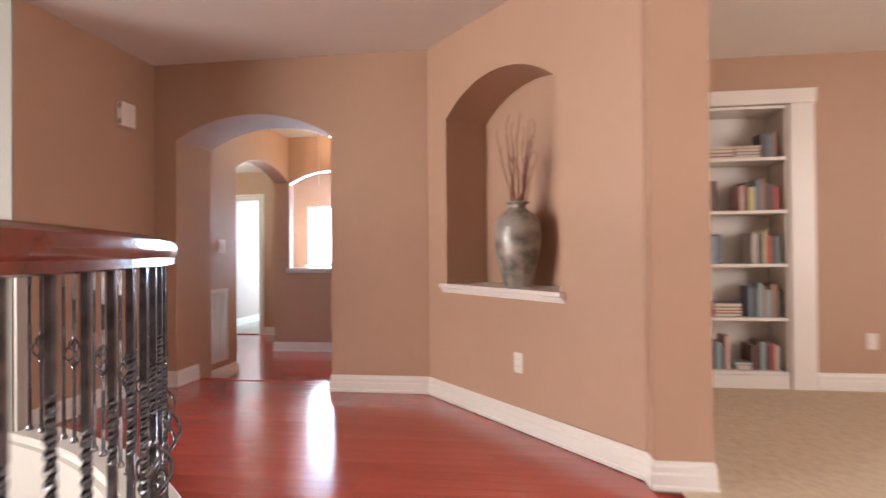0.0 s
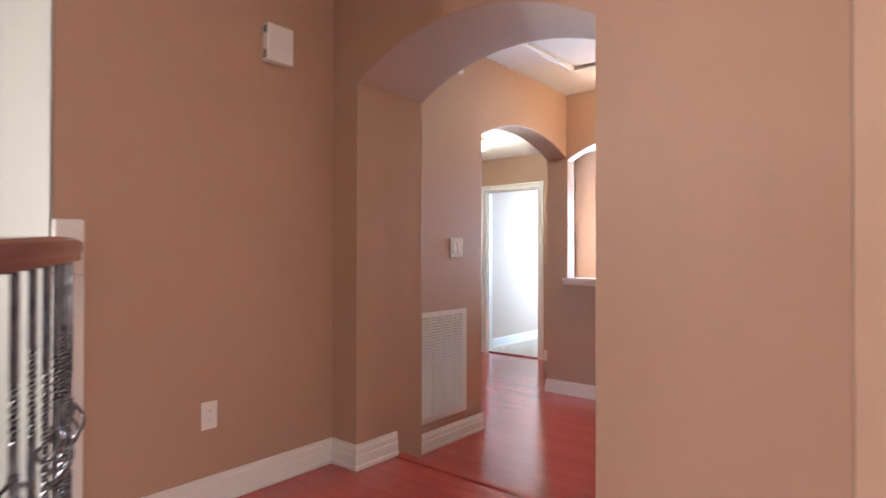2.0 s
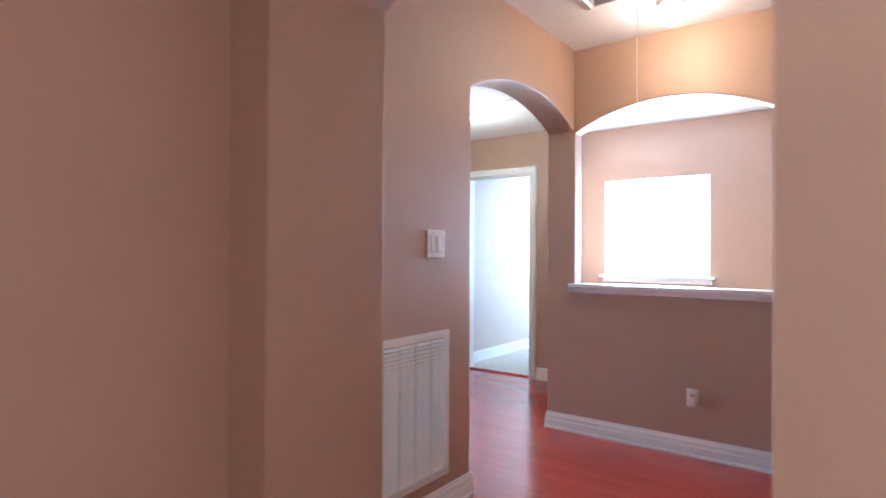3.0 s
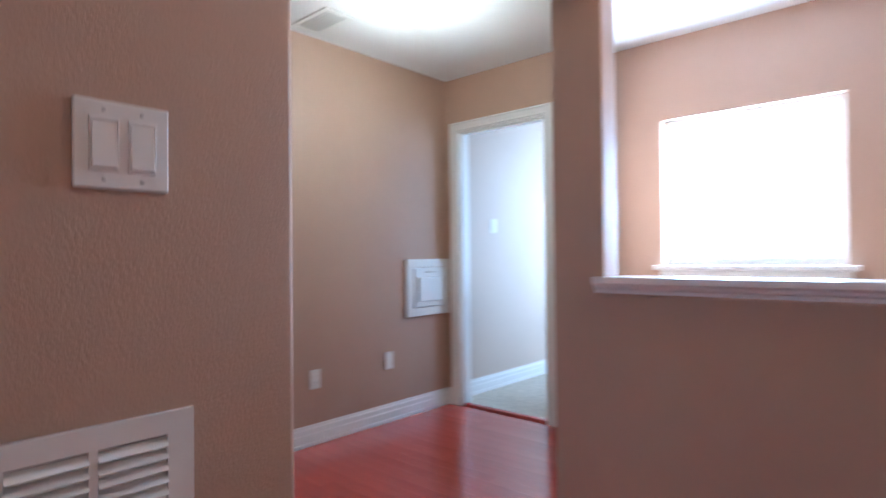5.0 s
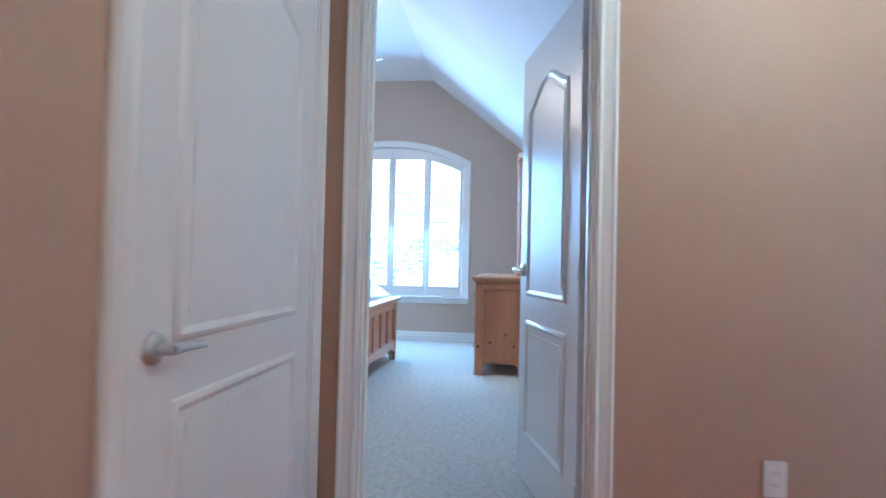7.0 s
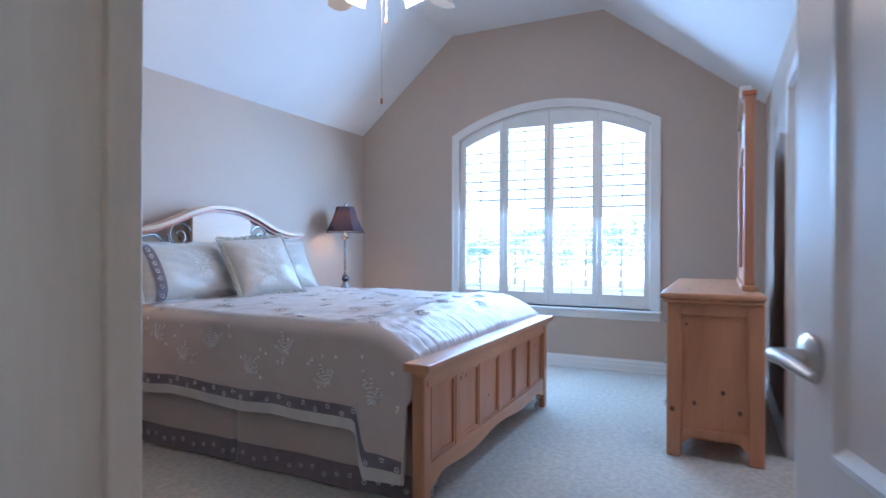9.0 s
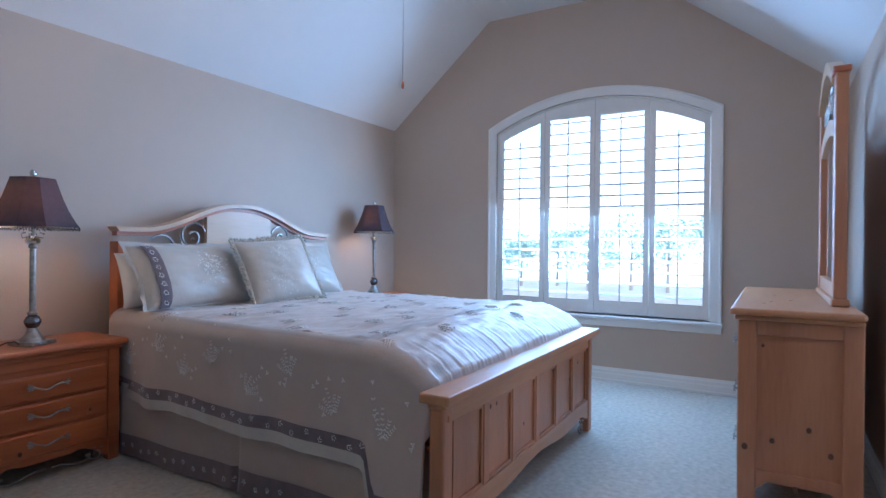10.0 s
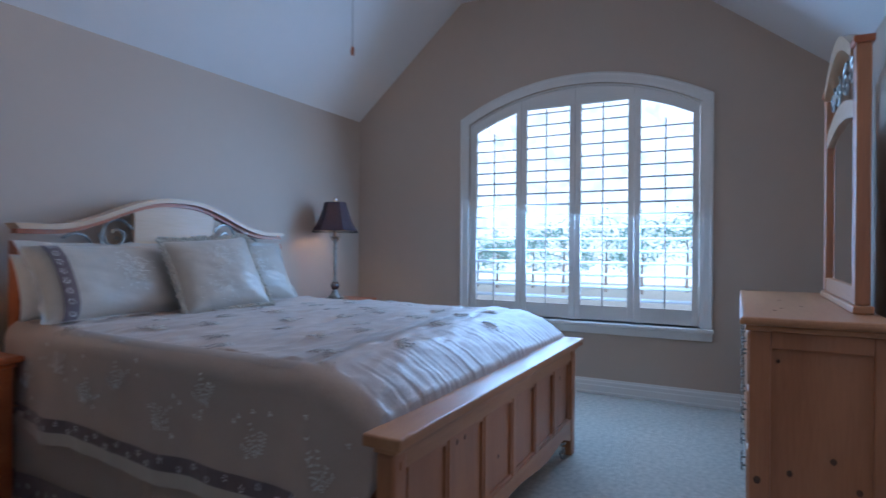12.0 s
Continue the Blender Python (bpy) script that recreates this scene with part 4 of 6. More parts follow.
for k in range(15):
    a, tilt, hgt = random.uniform(0, 6.28), random.uniform(0.02, 0.14), random.uniform(0.75, 1.02)
    pts = [(0.02 * math.cos(a), 0.02 * math.sin(a), 0.40)]
    for s in range(1, 6):
        f_ = s / 5
        pts.append((math.cos(a) * (0.02 + tilt * f_) + random.uniform(-0.012, 0.012), math.sin(a) * (0.02 + tilt * f_) * 0.6 + random.uniform(-0.012, 0.012), 0.40 + (hgt - 0.40) * f_))
    bm = tube(pts, [0.004, 0.0038, 0.0035, 0.003, 0.0025, 0.0015], 6)
    for s in (3, 4, 5):
        p = Vector(pts[s])
        tube([p, p + Vector((random.uniform(-0.03, 0.03), random.uniform(-0.02, 0.02), 0.05))], [0.002, 0.0012], 5, bm)
    part("twig", bm, TWIG, vz, "thin dried red twig" if k == 0 else "")

# ---------------------------------------------------------------- built-in bookcase
bc = thing("bookcase", pose(0, 4.731, 0), "white built-in bookcase, half filled with books", "bookcase")
part("casing_side", box(1.866, 2.032, -0.02, 0.0, 0.0, 2.045, 0.004), TRIM, bc)
part("casing_side", box(0.86, 0.999, -0.02, 0.0, 0.0, 2.045, 0.004), TRIM, bc)
part("casing_top", box(0.84, 2.045, -0.024, 0.0, 2.046, 2.152, 0.004), TRIM, bc)
part("back_panel", box(1.002, 1.863, 0.30, 0.315, 0.0, 2.04), TRIM, bc)
part("side_panel", box(1.002, 1.02, 0.002, 0.30, 0.0, 2.04), TRIM, bc)
part("side_panel", box(1.845, 1.863, 0.002, 0.30, 0.0, 2.04), TRIM, bc)
part("top_panel", box(1.02, 1.845, 0.002, 0.30, 2.02, 2.04), TRIM, bc)
part("plinth", box(1.02, 1.845, -0.004, 0.02, 0.0, 0.105, 0.003), TRIM, bc)
shelf_z = (0.13, 0.514, 0.903, 1.289, 1.671)
for z in shelf_z:
    part("shelf", box(1.021, 1.844, 0.002, 0.298, z - 0.024, z, 0.003), TRIM, bc)
book_cols = [(0.55, 0.52, 0.48), (0.12, 0.07, 0.06), (0.45, 0.09, 0.08), (0.16, 0.20, 0.26), (0.60, 0.55, 0.30), (0.08, 0.09, 0.10), (0.65, 0.42, 0.38), (0.30, 0.42, 0.46), (0.34, 0.22, 0.16)]
BOOKS = [material("book cover", c, 0.5, 0, tuple(x * 0.8 for x in c), 20) for c in book_cols]
PAGES = material("book pages", (0.68, 0.63, 0.53), 0.8, 0, (0.58, 0.53, 0.44), 40)


def book(x, y, z, w, d, h, c, flat=False):
    th = thing("book", pose(x, y, z), ("closed hardback lying flat on a white shelf" if flat else "upright hardback on a white shelf"), "book", "books in the bookcase")
    part("cover", plate([(0, 0), (w, 0), (w, d), (w - 0.003, d), (w - 0.003, 0.004), (0.003, 0.004), (0.003, d), (0, d)], (), h), c, th)
    part("pages", box(0.0035, w - 0.0035, 0.005, d - 0.004, 0.003, h - 0.003), PAGES, th)
    return th


for z, runs in zip(shelf_z, [[(1.33, 1.50), (1.62, 1.84)], [(1.30, 1.36), (1.60, 1.83)], [(1.05, 1.42), (1.63, 1.84)], [(1.05, 1.40), (1.55, 1.83)], [(1.08, 1.30), (1.70, 1.83)]]):
    for x0, x1 in runs:
        x = x0
        while x < x1 - 0.03:
            w = random.uniform(0.018, 0.042)
            book(x, 0.05 + 4.731, z + 0.0005, w, random.uniform(0.14, 0.19), random.uniform(0.17, 0.25), random.choice(BOOKS))
            x += w + 0.002
for z, x, k in ((0.514, 1.36, 4), (1.671, 1.32, 4), (1.671, 1.52, 4), (0.13, 1.50, 2)):
    zz = z + 0.0005
    for _ in range(k):
        hgt = random.uniform(0.018, 0.032)
        th = thing("book", pose(x + random.uniform(0, 0.02), 4.79, zz), "closed hardback lying flat on a white shelf", "book", "books in the bookcase")
        part("cover", box(0, 0.19, 0, 0.14, 0, hgt, 0.001), random.choice(BOOKS), th)
        part("pages", box(0.004, 0.191, -0.001, 0.136, 0.004, hgt - 0.004), PAGES, th)
        zz += hgt + 0.0005


# ---------------------------------------------------------------- bedroom furniture
def knots(parent, spots, m):
    """Round knots in pine, a hair proud of the board; spots are (u, v, radius) on the basis m."""
    for u, v, r in spots:
        bm = lathe([(0.0, 0.0012), (r * 0.6, 0.001), (r, 0.0)], 12)
        for vv in bm.verts:
            vv.co.x = vv.co.x * 0.8 + u
            vv.co.y = vv.co.y + v
        bm.transform(m)
        part("knot", bm, KNOT, parent)


def scallop(u0, u1, z_top, z_low, drop, n=40):
    """An apron: straight on top, with a wavy lower edge."""
    pts = [(u1, z_top), (u0, z_top)]
    for k in range(n + 1):
        q = k / n
        s = abs(2 * q - 1)
        wave = 0.5 - 0.5 * math.cos(math.pi * min(1, (1 - s) / 0.35))
        wave += 0.25 * math.sin(math.pi * max(0, min(1, ((1 - s) - 0.35) / 0.25)))
        pts.append((u0 + (u1 - u0) * q, z_low + drop * min(1.15, wave)))
    return pts


def iron_pull(parent, x, y, z, w=0.15):
    """A leaf-ended wrought pull on a front that looks to +y."""
    bm = tube([(x - w / 2 + (w * k / 10), y + 0.018, z - 0.016 * math.sin(math.pi * k / 10) ** 2 + 0.006 * math.sin(2 * math.pi * k / 10)) for k in range(11)], 0.004, 7)
    for s in (-1, 1):
        box(x + s * w / 2 - 0.004, x + s * w / 2 + 0.004, y, y + 0.02, z - 0.004, z + 0.004, 0.001, bm)
        for a in (-0.6, 0.0, 0.6):
            c, n_ = math.cos(a), math.sin(a)
            tip = (x + s * (w / 2 + 0.034 * c), z + 0.028 * n_ + 0.004)
            mid = (x + s * (w / 2 + 0.018 * c), z + 0.014 * n_ + 0.002)
            v = [bm.verts.new(p) for p in ((x + s * w / 2, y + 0.018, z), (mid[0] - n_ * 0.008, y + 0.021, mid[1] + c * 0.008), (tip[0], y + 0.014, tip[1]), (mid[0] + n_ * 0.008, y + 0.021, mid[1] - c * 0.008))]
            w2 = [bm.verts.new(p.co + Vector((0, -0.004, 0))) for p in v]
            bm.faces.new(v)
            bm.faces.new(w2[::-1])
            for j in range(4):
                bm.faces.new((v[j], v[(j + 1) % 4], w2[(j + 1) % 4], w2[j]))
    return part("drawer_pull", bm, PEWTER, parent, "leaf-shaped wrought pewter pull", True)


def scroll(u0, v0, r, turns, flip, start, n=30):
    pts = []
    for k in range(n + 1):
        q = k / n
        a = start + flip * turns * 2 * math.pi * q
        rr = r * (1 - 0.78 * q)
        pts.append((u0 + rr * math.cos(a), v0 + rr * math.sin(a)))
    return pts


def leaf_scroll(bm, y, x, z, s=1.0, flip=1):
    """A little iron vine with leaves, in the plane y."""
    tube([(u, y, v) for u, v in scroll(x, z, 0.045 * s, 1.1, flip, 0.4, 20)], 0.005, 6, bm)
    for k in range(3):
        a = 0.8 + k * 1.1
        px, pz = x + flip * 0.05 * s * math.cos(a), z + 0.045 * s * math.sin(a)
        box(px - 0.014, px + 0.014, y - 0.004, y + 0.004, pz - 0.007, pz + 0.007, 0.003, bm)
    return bm


# nightstand
def nightstand(m, group, H):
    W, D = 0.71, 0.40
    th = thing("nightstand", m, "amber knotty-pine nightstand with three drawers on the carpet", "nightstand", group)
    part("top", box(-W / 2 - 0.035, W / 2 + 0.035, -D / 2, D / 2 + 0.030, H - 0.03, H, 0.010), PINERED, th)
    part("top_moulding", box(-W / 2 - 0.008, W / 2 + 0.008, -D / 2, D / 2 + 0.012, H - 0.052, H - 0.03, 0.006), PINERED, th)
    part("body", box(-W / 2, W / 2, -D / 2, D / 2 - 0.012, 0.12, H - 0.052, 0.003), PINERED, th)
    for s in (-1, 1):
        part("corner_post", box(s * (W / 2 - 0.03) - 0.03, s * (W / 2 - 0.03) + 0.03, D / 2 - 0.05, D / 2, 0.0, H - 0.052, 0.005), PINERED, th)
        part("back_leg", box(s * (W / 2 - 0.03) - 0.03, s * (W / 2 - 0.03) + 0.03, -D / 2, -D / 2 + 0.05, 0.0, 0.12, 0.003), PINERED, th)
    part("frieze", box(-W / 2 + 0.06, W / 2 - 0.06, D / 2 - 0.014, D / 2 - 0.004, H - 0.10, H - 0.053, 0.003), PINERED, th)
    for k in range(3):
        z = 0.125 + k * (H - 0.243) / 3
        dr = part("drawer", box(-W / 2 + 0.066, W / 2 - 0.066, D / 2 - 0.02, D / 2 + 0.004, z, z + (H - 0.243) / 3 - 0.013, 0.010), PINERED, th)
        iron_pull(dr, 0.0, D / 2 + 0.004, z + 0.07, 0.13)
    part("apron", plate(scallop(-W / 2 + 0.06, W / 2 - 0.06, 0.124, 0.03, 0.062), (), 0.018, upright((0, D / 2 - 0.006, 0), (1, 0, 0), (0, -1, 0))), PINERED, th)
    for s in (-1, 1):
        bm = bmesh.new()
        leaf_scroll(bm, D / 2 - 0.01, s * (W / 2 - 0.12), 0.055, 0.8, s)
        tube([(s * (W / 2 - 0.15 - 0.03 * k), D / 2 - 0.01, 0.04 - 0.012 * math.sin(k * 0.9)) for k in range(7)], 0.004, 6, bm)
        part("iron_scroll", bm, PEWTER, th, "pewter vine scroll under the apron", True)
    knots(th, [(0.12, 0.16, 0.012), (-0.2, 0.30, 0.010), (0.22, 0.45, 0.009)], upright((0, D / 2 + 0.0045, 0), (1, 0, 0), (0, 1, 0)))
    return th


nightstand(pose(-6.525, 2.90, HALL), "nightstands beside the bed", 0.655)
nightstand(pose(-9.36, 2.885, HALL), "nightstands beside the bed", 0.71)

# table lamps
SHADE = material("dark plum silk shade", (0.045, 0.032, 0.045), 0.7, 0, (0.03, 0.02, 0.03), 40, 0.2, 300)
shade_nodes = SHADE.node_tree              # thin silk lets the bulb glow through
thin, both = shade_nodes.nodes.new("ShaderNodeBsdfTranslucent"), shade_nodes.nodes.new("ShaderNodeMixShader")
thin.inputs["Color"].default_value = (0.46, 0.30, 0.32, 1)
both.inputs[0].default_value = 0.035
shade_nodes.links.new(shade_nodes.nodes["Principled BSDF"].outputs[0], both.inputs[1])
shade_nodes.links.new(thin.outputs[0], both.inputs[2])
shade_nodes.links.new(both.outputs[0], shade_nodes.nodes["Material Output"].inputs["Surface"])
SHADE_IN = material("pale shade lining", (0.75, 0.55, 0.35), 0.8, 0, (0.7, 0.5, 0.32), 10)
GLASSY = material("mirrored crystal", (0.75, 0.74, 0.72), 0.06, 1.0, (0.6, 0.6, 0.6), 10)


lining = SHADE_IN.node_tree
thin, both = lining.nodes.new("ShaderNodeBsdfTranslucent"), lining.nodes.new("ShaderNodeMixShader")
thin.inputs["Color"].default_value = (0.85, 0.68, 0.52, 1)
both.inputs[0].default_value = 0.7
lining.links.new(lining.nodes["Principled BSDF"].outputs[0], both.inputs[1])
lining.links.new(thin.outputs[0], both.inputs[2])
lining.links.new(both.outputs[0], lining.nodes["Material Output"].inputs["Surface"])


def table_lamp(m, group):
    th = thing("table_lamp", m, "silver candlestick table lamp with a dark beaded shade, lit", "lamp", group)
    part("base", box(-0.07, 0.07, -0.07, 0.07, 0.0, 0.02, 0.005), PEWTER, th)
    part("base_step", lathe([(0.055, 0.02), (0.052, 0.03), (0.036, 0.045), (0.026, 0.065), (0.02, 0.08), (0.0, 0.082)], 24), PEWTER, th, "", True)
    part("ball", lathe([(0.012, 0.078), (0.026, 0.086), (0.036, 0.106), (0.036, 0.118), (0.026, 0.138), (0.012, 0.146)], 24), IRON, th, "dark glazed ball", True)
    part("column", lathe([(0.022, 0.145), (0.024, 0.155), (0.014, 0.165), (0.0135, 0.47), (0.02, 0.478), (0.017, 0.488), (0.0, 0.49)], 20), PEWTER, th, "", True)
    part("crystal", lathe([(0.012, 0.485), (0.03, 0.497), (0.034, 0.508), (0.03, 0.52), (0.012, 0.532)], 10), GLASSY, th, "cut glass collar")
    bm = bmesh.new()
    for k in range(4):
        a = k * math.pi / 2 + 0.5
        tube([(0.016 * math.cos(a), 0.016 * math.sin(a), 0.53), (0.045 * math.cos(a), 0.045 * math.sin(a), 0.522), (0.046 * math.cos(a), 0.046 * math.sin(a), 0.545), (0.03 * math.cos(a), 0.03 * math.sin(a), 0.55)], 0.004, 6, bm)
    part("scroll_arm", bm, PEWTER, th, "", True)
    part("stem", lathe([(0.010, 0.53), (0.010, 0.60), (0.014, 0.61), (0.014, 0.68), (0.0, 0.682)], 14), PEWTER, th, "", True)
    bm = bmesh.new()
    prof = [(0.176, 0.575), (0.160, 0.60), (0.134, 0.655), (0.110, 0.72), (0.090, 0.79), (0.083, 0.815)]
    ring_pts = lambda r, z, off: [bm.verts.new(((r - off) * sx, (r - off) * sy, z)) for sx, sy in ((1, 0.55), (0.55, 1), (-0.55, 1), (-1, 0.55), (-1, -0.55), (-0.55, -1), (0.55, -1), (1, -0.55))]
    outer_ = [ring_pts(r, z, 0) for r, z in prof]
    inner_ = [ring_pts(r, z, 0.004) for r, z in prof]
    for a, b in zip(outer_, outer_[1:]):
        for k in range(8):
            bm.faces.new((a[k], a[(k + 1) % 8], b[(k + 1) % 8], b[k]))
    for a, b in zip(inner_, inner_[1:]):
        for k in range(8):
            f_ = bm.faces.new((b[k], b[(k + 1) % 8], a[(k + 1) % 8], a[k]))
            f_.material_index = 1
    for a, b in ((outer_[0], inner_[0]), (outer_[-1], inner_[-1])):
        for k in range(8):
            bm.faces.new((a[k], b[k], b[(k + 1) % 8], a[(k + 1) % 8]))
    sh = part("shade", bm, [SHADE, SHADE_IN], th, "dark plum bell shade with bead fringe")
    bm = bmesh.new()
    corners = [(1, 0.55), (0.55, 1), (-0.55, 1), (-1, 0.55), (-1, -0.55), (-0.55, -1), (0.55, -1), (1, -0.55)]
    for k in range(8):
        p, q_ = Vector(corners[k]) * 0.174, Vector(corners[(k + 1) % 8]) * 0.174
        m_ = max(4, int((q_ - p).length / 0.011))
        for j in range(m_):
            s = p.lerp(q_, j / m_)
            lathe([(0.0, -0.013), (0.0032, -0.008), (0.0032, -0.003), (0.0, 0.001)], 5, bm, (s.x, s.y, 0.574 - 0.004 * (j % 2)))
    part("bead_fringe", bm, IRON, sh, "dark bead fringe")
    part("finial", lathe([(0.006, 0.812), (0.013, 0.825), (0.016, 0.84), (0.010, 0.855), (0.0, 0.858)], 12), GLASSY, th, "glass finial", True)
    part("cord", tube([(0.066, 0, 0.008), (0.085, -0.01, 0.026), (0.11, -0.03, 0.024), (0.13, -0.07, 0.004), (0.135, -0.14, 0.004)], 0.0028, 6), DARKHOLE, th, "thin dark cord", True)
    part("light_bulb", lathe([(0.012, 0.66), (0.026, 0.70), (0.028, 0.725), (0.018, 0.745), (0.0, 0.75)], 14), BULBLIT, th, "lit bulb", True)
    return th


lamp_a = table_lamp(pose(-6.525, 2.945, HALL + 0.655, 0, 0, 20) @ Matrix.Scale(1.035, 4), "lamps beside the bed")
copy_thing(lamp_a, pose(-9.42, 2.90, HALL + 0.71, 0, 0, 30))

# bed frame
BN, BF = -6.90, -8.76        # near and far side of the bed
bed = thing("bed", pose(0, 0, HALL), "knotty pine bed with arched headboard and panelled footboard", "bed")
hb_y0, hb_y1 = 2.755, 2.845
BC, HALFW = -7.918, 0.908
def crest(x):
    s = abs(x - BC) / HALFW
    return 1.268 + 0.192 * (0.5 + 0.5 * math.cos(math.pi * min(1, max(0, (s - 0.05) / 0.80)))) + 0.004 * s


n = 48
xs = [BC + HALFW - 2 * HALFW * k / n for k in range(n + 1)]
headboard = part("headboard", plate([(x, crest(x) - 0.027) for x in xs] + [(x, crest(x) - 0.052) for x in reversed(xs)], (), 0.05, upright((0, hb_y1 - 0.01, 0), (1, 0, 0), (0, -1, 0))), PINERED, bed, "pale pine headboard with a camel-back crest")
part("crest_rail", plate([(x + (0.02 if k == 0 else -0.02 if k == n else 0), crest(x)) for k, x in enumerate(xs)] + [(x, crest(x) - 0.028) for x in reversed(xs)], (), 0.10, upright((0, hb_y1 + 0.02, 0), (1, 0, 0), (0, -1, 0))), PINEPALE, headboard, "moulded pale pine crest rail")
for x in (BC + HALFW - 0.035, BC - HALFW + 0.035):
    part("post", box(x - 0.035, x + 0.035, hb_y0, hb_y1, 0.0, 1.185, 0.006), PINERED, headboard)
part("centre_panel", plate([(BC + 0.285, 0.45), (BC + 0.285, crest(BC + 0.285) - 0.055)] + [(BC + 0.285 - 0.57 * k / 14, crest(BC + 0.285 - 0.57 * k / 14) - 0.050) for k in range(15)] + [(BC - 0.285, 0.45)], (), 0.03,
     upright((0, hb_y1 - 0.02, 0), (1, 0, 0), (0, -1, 0))), PINEPALE, headboard, "pale pine centre panel")
part("lower_panel", box(BC - HALFW + 0.07, BC + HALFW - 0.07, hb_y0 + 0.03, hb_y0 + 0.05, 0.30, 0.98, 0.004), PINERED, headboard)
part("lower_rail", box(BC - HALFW + 0.07, BC + HALFW - 0.07, hb_y0 + 0.01, hb_y1 - 0.015, 0.95, 1.02, 0.005), PINEPALE, headboard)
for s in (1, -1):
    bm = bmesh.new()
    x0 = BC + s * 0.392
    tube([(u, hb_y1 - 0.03, v) for u, v in scroll(x0, 1.222, 0.102, 1.35, -s, 1.57 + s * 1.2, 36)], 0.0085, 7, bm)
    tube([(u, hb_y1 - 0.03, v) for u, v in scroll(x0 + s * 0.20, 1.13, 0.115, 0.62, s, 1.57 - s * 0.9, 26)], 0.0075, 7, bm)
    tube([(x0 + s * 0.09 + s * 0.012 * math.sin(k), hb_y1 - 0.03, 1.02 + k * 0.03) for k in range(8)], 0.006, 7, bm)
    lathe([(0, -0.016), (0.014, 0), (0, 0.016)], 10, bm, (x0 - s * 0.005, hb_y1 - 0.03, 1.205))
    part("iron_scroll", bm, PEWTER, headboard, "pewter scrollwork", True)
# footboard
FY0, FY1 = 5.135, 5.195
FX0, FX1 = -6.82, -8.72
foot = part("footboard", box(FX1 + 0.07, FX0 - 0.07, FY0 + 0.02, FY1 - 0.022, 0.13, 0.61, 0.002), PINE, bed, "six-panel knotty pine footboard")
part("cap", box(FX1 - 0.045, FX0 + 0.025, FY0 - 0.03, FY1 + 0.035, 0.614, 0.650, 0.006), PINEX, foot, "glossy pine cap rail")
part("cap_moulding", box(FX1 - 0.01, FX0 + 0.005, FY0 - 0.006, FY1 + 0.012, 0.594, 0.614, 0.005), PINEX, foot)
for x in (FX0 - 0.035, FX1 + 0.035):
    part("post", box(x - 0.036, x + 0.036, FY0, FY1, 0.0, 0.594, 0.010), PINE, foot)
    part("peg", box(x - 0.008, x + 0.008, FY1, FY1 + 0.006, 0.545, 0.570, 0.003), PINE, foot)
part("top_rail", box(FX1 + 0.071, FX0 - 0.071, FY0 + 0.005, FY1 - 0.006, 0.535, 0.593, 0.003), PINEX, foot)
part("bottom_rail", plate([(FX0 - 0.071, 0.205), (FX1 + 0.071, 0.205)] + [(FX1 + 0.071 + (FX0 - FX1 - 0.142) * k / 60, 0.128 + 0.016 * math.cos(4 * math.pi * k / 60) - 0.055 * math.exp(-(min(k, 60 - k) / 3.2) ** 2)) for k in range(61)], (), 0.045, upright((0, FY1 - 0.006, 0), (1, 0, 0), (0, -1, 0))), PINEX, foot)
span = (FX0 - FX1 - 0.142)
for k in range(1, 6):
    x = FX1 + 0.071 + span * k / 6
    part("stile", box(x - 0.022, x + 0.022, FY0 + 0.006, FY1 - 0.007, 0.205, 0.535, 0.004), PINE, foot)
for k in range(6):
    x0, x1 = FX1 + 0.071 + span * k / 6 + 0.024, FX1 + 0.071 + span * (k + 1) / 6 - 0.024
    part("panel_bead", plate(rect(x0, x1, 0.207, 0.533), [rect(x0 + 0.012, x1 - 0.012, 0.219, 0.521)], 0.012, upright((0, FY1 - 0.012, 0), (1, 0, 0), (0, -1, 0))), PINE, foot)
knots(foot, [(-7.25, 0.50, 0.012), (-7.31, 0.50, 0.010), (-8.02, 0.52, 0.020), (-8.32, 0.40, 0.011), (-7.62, 0.33, 0.010), (-8.48, 0.47, 0.012)], upright((0, FY1 - 0.0215, 0), (1, 0, 0), (0, 1, 0)))
for s, x in ((1, FX0 - 0.14), (-1, FX1 + 0.14)):
    part("iron_scroll", leaf_scroll(bmesh.new(), FY1 - 0.03, x, 0.045, 1.0, s), PEWTER, foot, "pewter vine scroll beside the foot", True)
for x in (BN - 0.06, BF + 0.06):
    part("side_rail", box(x - 0.012, x + 0.012, hb_y1, FY0, 0.22, 0.40, 0.003), PINERED, bed)
mat_ = tagged(part("mattress", box(BF + 0.015, BN - 0.13, hb_y1 + 0.01, FY0 - 0.24, 0.42, 0.71, 0.05), material("white ticking", (0.75, 0.73, 0.69), 0.8), None, "", True, pose(0, 0, HALL)), "thick white mattress on the bed frame", "mattress")
part("slat_base", box(BF + 0.01, BN - 0.01, hb_y1 + 0.005, FY0 - 0.02, 0.38, 0.42), PINE, bed)

# bedding
def cloth(name, colour, second, rough=0.55, sheen=0.4, scale=22, bump=0.35, bscale=55, stretch=(1, 1, 1)):
    m = material(name, colour, rough, 0, second, scale, bump, bscale, stretch)
    m.node_tree.nodes["Principled BSDF"].inputs["Sheen Weight"].default_value = sheen
    return m


